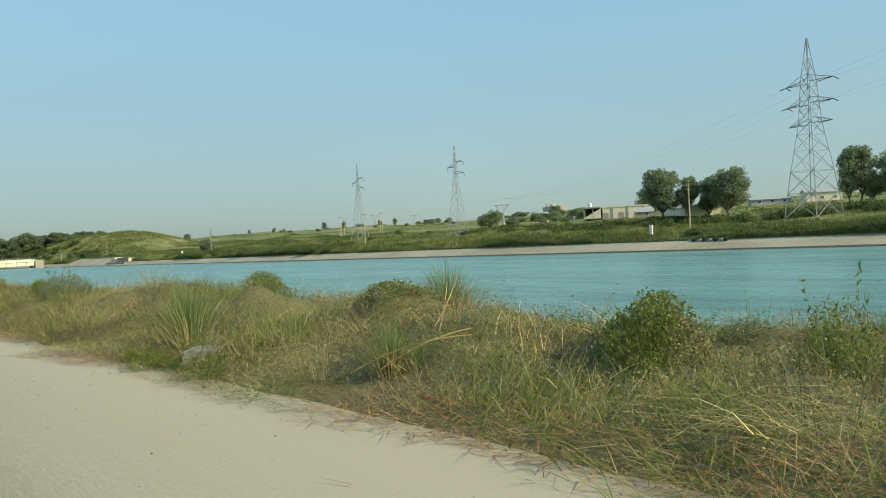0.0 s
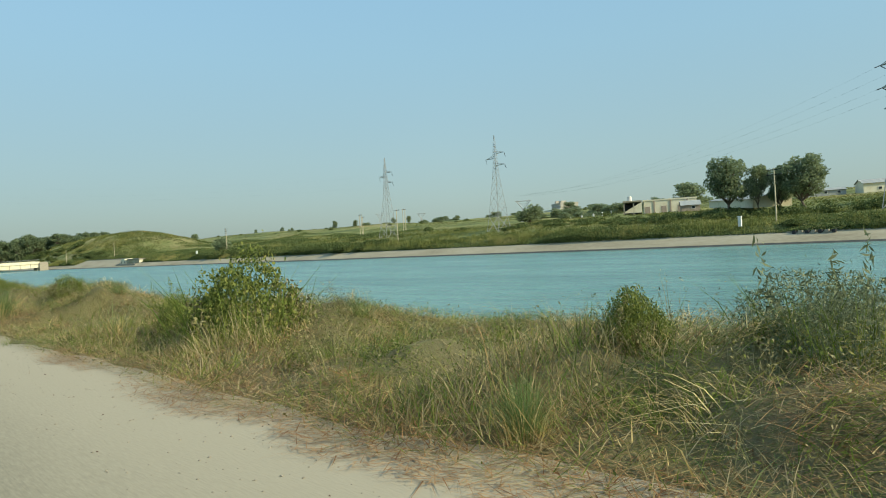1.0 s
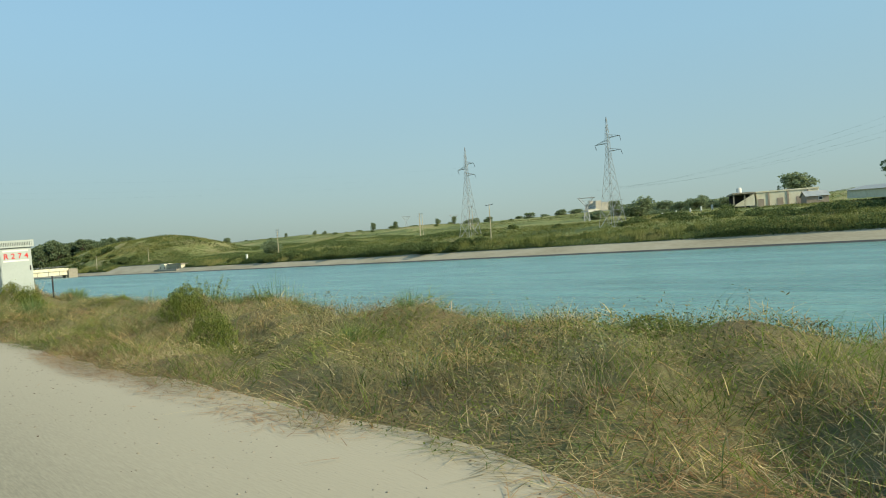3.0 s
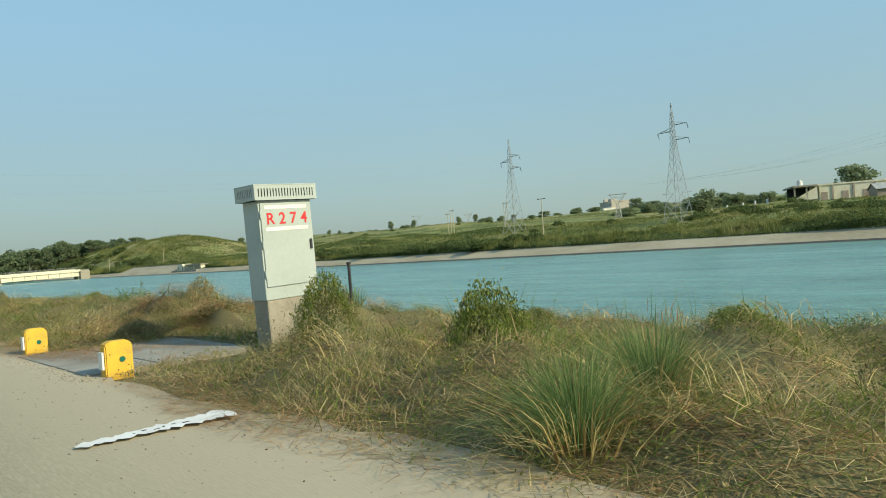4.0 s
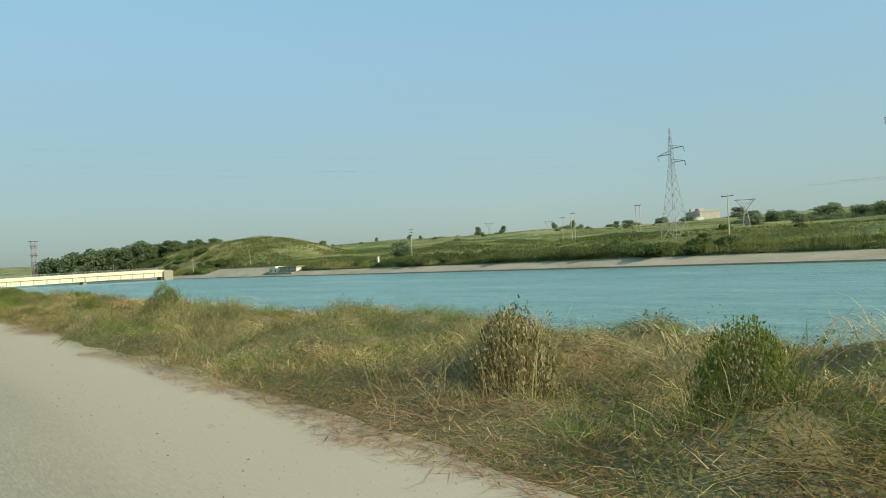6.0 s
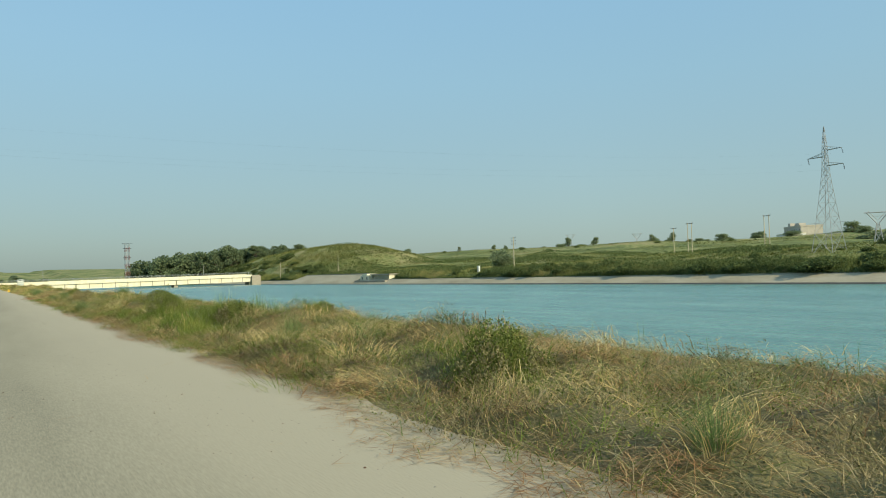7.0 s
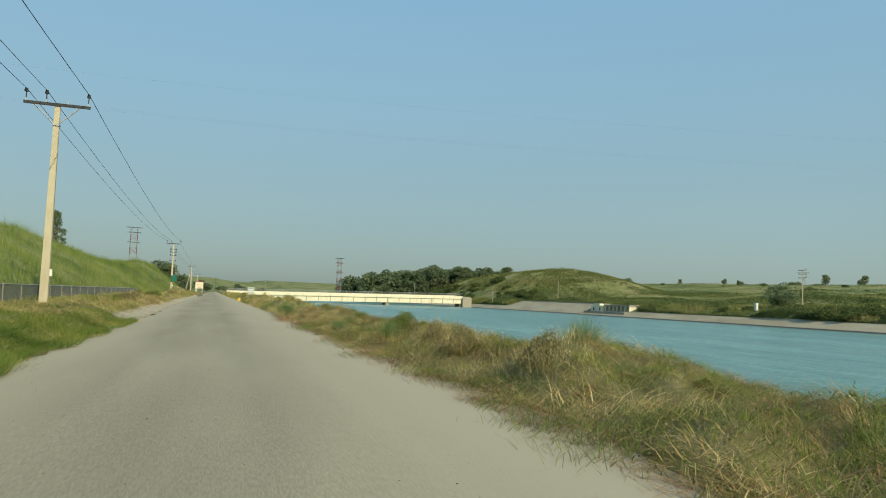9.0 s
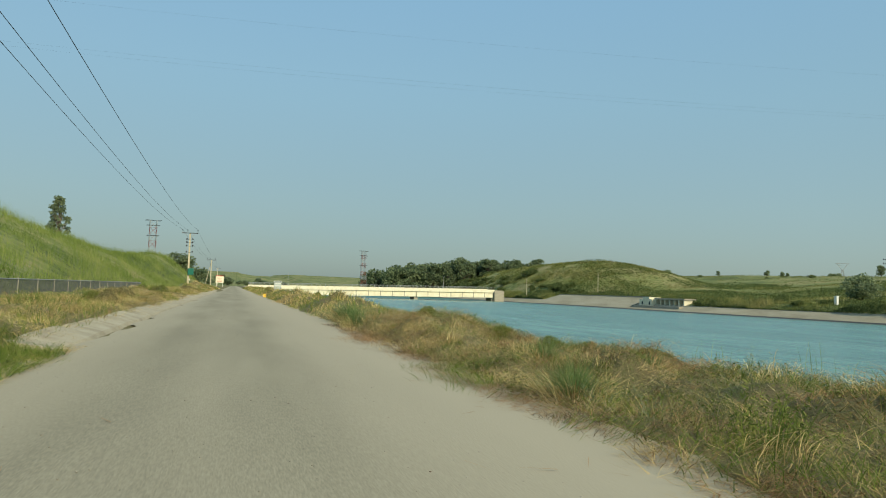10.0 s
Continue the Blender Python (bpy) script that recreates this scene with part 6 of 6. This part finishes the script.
def make_tree(label, kind="round"):
    """A tree ten metres high with trunk, limbs and a crown of separate clumps."""
    p = thing("tree", label, "tree", (0, 0, -60), 0, "trees on the far bank")
    bm = bmesh.new()
    limbs = []
    top = 8.5 if kind == "tall" else 5.5
    pts = [Vector((RNG.normal(0, 0.12) * k, RNG.normal(0, 0.12) * k, top * k / 5)) for k in range(6)]
    for k in range(5):
        beam(bm, pts[k], pts[k + 1], 0.5 - 0.08 * k, 0.42 - 0.08 * k, 7)
    part("trunk", bm, M_BARK, p)
    lobes = []
    nl = {"tall": 30, "umbrella": 46, "grove": 34, "round": 24}[kind]
    for k in range(nl):
        a = k * 2.4 + RNG.uniform(-0.4, 0.4)
        if kind == "umbrella":
            z = RNG.uniform(3.7, 9.0)
            r = (3.5 - abs(z - 6.0) * 0.6) * RNG.uniform(0.3, 1.08)
            q = (r * math.cos(a), r * math.sin(a), z)
            s = RNG.uniform(0.8, 1.5)
        elif kind == "round":
            z = RNG.uniform(2.4, 8.9)
            r = (3.0 - abs(z - 5.0) * 0.42) * RNG.uniform(0.55, 1.0)
            q = (r * math.cos(a), r * math.sin(a), z)
            s = RNG.uniform(1.3, 2.2)
        elif kind == "grove":
            z = RNG.uniform(1.0, 8.6)
            r = 4.2 * math.sqrt(max(0.05, 1 - ((z - 4.2) / 5.2) ** 2)) * RNG.uniform(0.35, 1.0)
            q = (r * math.cos(a), r * math.sin(a), z)
            s = RNG.uniform(0.9, 1.9)
        else:
            z = 2.5 + 7.0 * (k + 0.5) / nl
            r = RNG.uniform(0.3, 1.0) * (1.6 - 1.2 * k / nl)
            q = (r * math.cos(a), r * math.sin(a), z)
            s = RNG.uniform(0.4, 0.85)
            q = (q[0] * 1.3, q[1] * 1.3, z)
        lobes.append((*q, s, s, s * 0.75))
        limbs.append((pts[min(4, max(1, int(z / top * 3)))], Vector(q)))
    bm = bmesh.new()
    for a, b in limbs:
        beam(bm, a, b, 0.16, 0.06, 5)
    part("branching", bm, M_BARK, p)
    n = {"tall": 2200, "umbrella": 7000, "grove": 2600, "round": 2400}[kind]
    leaf_mesh("crown", clump_points(n, lobes, 0.35), {"tall": 0.19, "umbrella": 0.19, "grove": 0.38, "round": 0.33}[kind], M_GROVE if kind == "grove" else M_TREE, p, 0.6)
    return p


SHRUBS = [make_shrub("dark green shrub on the far canal bank") for _ in range(3)]
TREES = [make_tree("dark green spreading tree with an uneven crown") for _ in range(4)]
GROVE = [make_tree("dark rounded tree in a dense grove behind the bridge", "grove") for _ in range(4)]
UMBRELLA = [make_tree("tall grey-green tree with lifted spreading crown", "umbrella") for _ in range(3)]
TALL = [make_tree("slender tall tree with feathery grey-green crown", "tall") for _ in range(2)]


def plant(proto, x, y, s, h, sink=0.2):
    return place(proto, x, y, base_z(x, y, sink), s, h)


# a dark belt along the crest, sparser shrubs on either side of it, thicker ones round the knoll's foot
for n, (x0, x1), (y0, y1), (r0, r1) in ((64, (128.6, 137), (100, 206), (1.5, 3.2)), (46, (128, 136), (-130, 100), (0.8, 1.7)), (34, (129, 146), (206, 272), (0.9, 2.2)),
                                        (34, (133, 145), (318, 412), (1.6, 3.2)), (10, (134, 150), (280, 318), (0.9, 1.8)), (30, (132, 150), (430, 520), (2.0, 4.2)), (26, (140, 168), (-60, 240), (0.7, 1.6))):
    for k in range(n):
        x, y, r = RNG.uniform(x0, x1), RNG.uniform(y0, y1), RNG.uniform(r0, r1)
        plant(SHRUBS[k % 3], x, y, r * RNG.uniform(0.9, 1.3), r * RNG.uniform(0.6, 0.95))
sx, sy = RNG.uniform(158, 178, 120), RNG.uniform(-75, 75, 120)
sr, sh = RNG.uniform(1.8, 3.4, 120), np.where(sy < 30, RNG.uniform(1.6, 3.0, 120), RNG.uniform(0.7, 1.5, 120))
own = np.repeat(np.arange(120), 420)
lob = clump_points(len(own), heap_lobes(8, 1.0, 1.0), 0.4)
lob[:, 2] = np.abs(lob[:, 2])
pts = lob * np.stack([sr, sr, sh], 1)[own] + np.stack([sx, sy, ground_z(sx, sy) - 0.2], 1)[own]
tagged(leaf_mesh("far_thicket", pts, 0.24, M_SHRUB, None, 0.6), "dense green thicket below the trees behind the far bank", "thicket", kind="stuff")
n = 150000
hx = 127.2 + RNG.uniform(0, 1, n) ** 2.2 * 9
hy = RNG.uniform(-150, 430, n)
tall = np.clip(vnoise(hx * 0.6, hy, 7.0, 71) * 1.8 + vnoise(hx, hy, 26, 72) * 2.6 - 1.2, 0.2, 3.0)
ok = ~((hy > 272) & (hy < 373) & (hx < 132.6)) & (RNG.uniform(size=n) < 0.25 + tall * 0.6)
hx, hy, tall = hx[ok], hy[ok], tall[ok]
hz = ground_z(hx, hy) + tall * RNG.uniform(0, 1, len(hx)) ** 0.7
tagged(leaf_mesh("bank_scrub", np.stack([hx, hy, hz], 1), 0.17, M_SHRUB, None, 0.6), "continuous low scrub along the crest of the far bank", "scrub", kind="stuff")
# lush thickets of low scrub over the level land behind the bank and on the knoll's flank
n = 230000
hx, hy = RNG.uniform(134, 250, n), RNG.uniform(150, 500, n)
tall = np.clip(vnoise(hx, hy * 0.6, 16, 81) * 2.4 + vnoise(hx, hy, 5, 82) * 1.0 - 1.45, 0, 1.7)
ok = (tall > 0.06) & (RNG.uniform(size=n) < 0.35 + tall * 0.5) & ~((hy > 395) & (hx > 150) & (RNG.uniform(size=n) < 0.72))
hx, hy, tall = hx[ok], hy[ok], tall[ok]
hz = ground_z(hx, hy) + tall * RNG.uniform(0, 1, len(hx)) ** 0.7
tagged(leaf_mesh("field_scrub", np.stack([hx, hy, hz], 1), 0.26, M_SHRUB, None, 0.6), "patchy low green scrub behind the far bank", "scrub", kind="stuff")
for x, y, r, h in ((138.5, 374, 3.6, 2.5), (140, 380, 3.4, 2.2), (141, 388, 3.2, 2.1), (138.5, 333, 4.2, 2.9), (140.5, 338, 4.0, 2.8), (141, 344, 3.2, 2.2), (143, 352, 2.6, 1.7), (136, 325, 2.2, 1.3)):
    plant(SHRUBS[int(y) % 3], x, y, r, h)
sx, sy = RNG.uniform(165, 560, 230), RNG.uniform(-60, 720, 230)
ok = (vnoise(sx, sy, 50, 8) > 0.48) & ~((sx < 232) & (sy > 370) & (sy < 530))
sx, sy = sx[ok], sy[ok]
sr = 0.6 + 2.6 * RNG.uniform(0, 1, len(sx)) ** 2
lob = clump_points(240 * len(sx), heap_lobes(8, 1.0, 1.0), 0.4)
own = np.repeat(np.arange(len(sx)), 240)
lob[:, 2] = np.abs(lob[:, 2]) * 0.75
pts = lob * sr[own][:, None] + np.stack([sx, sy, ground_z(sx, sy) - 0.2], 1)[own]
tagged(leaf_mesh("far_scrub", pts, 0.3, M_SHRUB, None, 0.6), "scattered dark scrub over the far rising land", "scrub", kind="stuff")
for k in range(34):
    u = k / 33.0
    x, y = 318 + 60 * RNG.uniform(0, 1), 95 + 105 * u
    plant(TREES[k % 4], x, y, RNG.uniform(1.2, 2.0), RNG.uniform(0.55, 0.95), 2.4)
# named trees: place, crown half width over the ten metre tree, height
for k, (x, y, top, half) in enumerate(((170.5, 11, 18, 5.6), (172, 4.5, 15.5, 2.8), (177, 1.6, 14.6, 2.8), (175, -5, 16.8, 5.6), (205, -24, 16.4, 3.0), (207, -29, 14.4, 2.6), (207, -33, 15.4, 3.0), (181, -33, 19.2, 4.6), (183, -41, 17.5, 4.6),
                                       (188, -48, 17, 4), (178, 79.5, 12.0, 4.4), (262, 66, 18.6, 6.5), (171, 474, 22.2, 3.4), (192, -55, 15, 4), (149, 235, 9.6, 3.5), (222, 422, 16.6, 3.2))):
    z = base_z(x, y)
    plant(UMBRELLA[k % 3] if k < 10 else TREES[k % 4], x, y, half / 3.4, (top - z) / 9.4, 0.6)
for k in range(60):
    x = 94 + 112 * ((k * 0.618) % 1) + RNG.uniform(-3, 3)
    y = RNG.uniform(540, 600)
    top = np.interp(x, [92, 104, 124, 146, 200], [14.5, 18.5, 21.5, 24, 25.5]) + RNG.uniform(-4.5, 0.8)
    z = base_z(x, y)
    h = max(0.7, (top - z) / 9.4)
    plant(GROVE[k % 4], x, y, h * RNG.uniform(0.75, 1.15), h)
for k in range(40):
    x, y = RNG.uniform(90, 190), RNG.uniform(528, 548)
    r = RNG.uniform(2.5, 5.0)
    plant(SHRUBS[k % 3], x, y, r, r * RNG.uniform(0.7, 1.1))
for k in range(34):
    a = RNG.uniform(0, 1)
    x, y = 480 + 240 * RNG.uniform(0, 1), 60 + 760 * a
    plant(TREES[k % 4], x, y, RNG.uniform(1.0, 2.0), RNG.uniform(0.6, 1.0), 2.6)
for k in range(40):
    x, y = RNG.uniform(-70, 90), RNG.uniform(900, 1500)
    if not -6 < x < 6:
        plant(TREES[k % 4], x, y, RNG.uniform(1.2, 2.2), RNG.uniform(0.6, 1.0))
for k, (x, y, h) in enumerate(((312, 494, 3.4), (310, 447, 4.2), (316, 441, 3.6), (306, 366, 5.6), (310, 346, 4.6), (314, 352, 3.6), (312, 305, 4.4), (318, 296, 5.0), (322, 268, 4.2), (300, 420, 2.6))):
    plant(TREES[k % 4], x, y, h / 9.5 * RNG.uniform(0.9, 1.3), h / 9.0, 0.5)
plant(TALL[1], -31, 240, 1.15, 0.95)
plant(TREES[1], -14, 300, 1.1, 0.6)
plant(TREES[2], -15, 395, 1.6, 0.8)
plant(TREES[0], -20, 430, 1.8, 0.85)
for protos in (*PROTO.values(), SMALL["b"], SMALL["d"], SMALL["w"], SMALL["g"], SMALL["t"], SHRUBS, TREES, GROVE, UMBRELLA, TALL):
    for p in protos:
        for o in (*p.children_recursive, p):
            bpy.data.objects.remove(o)
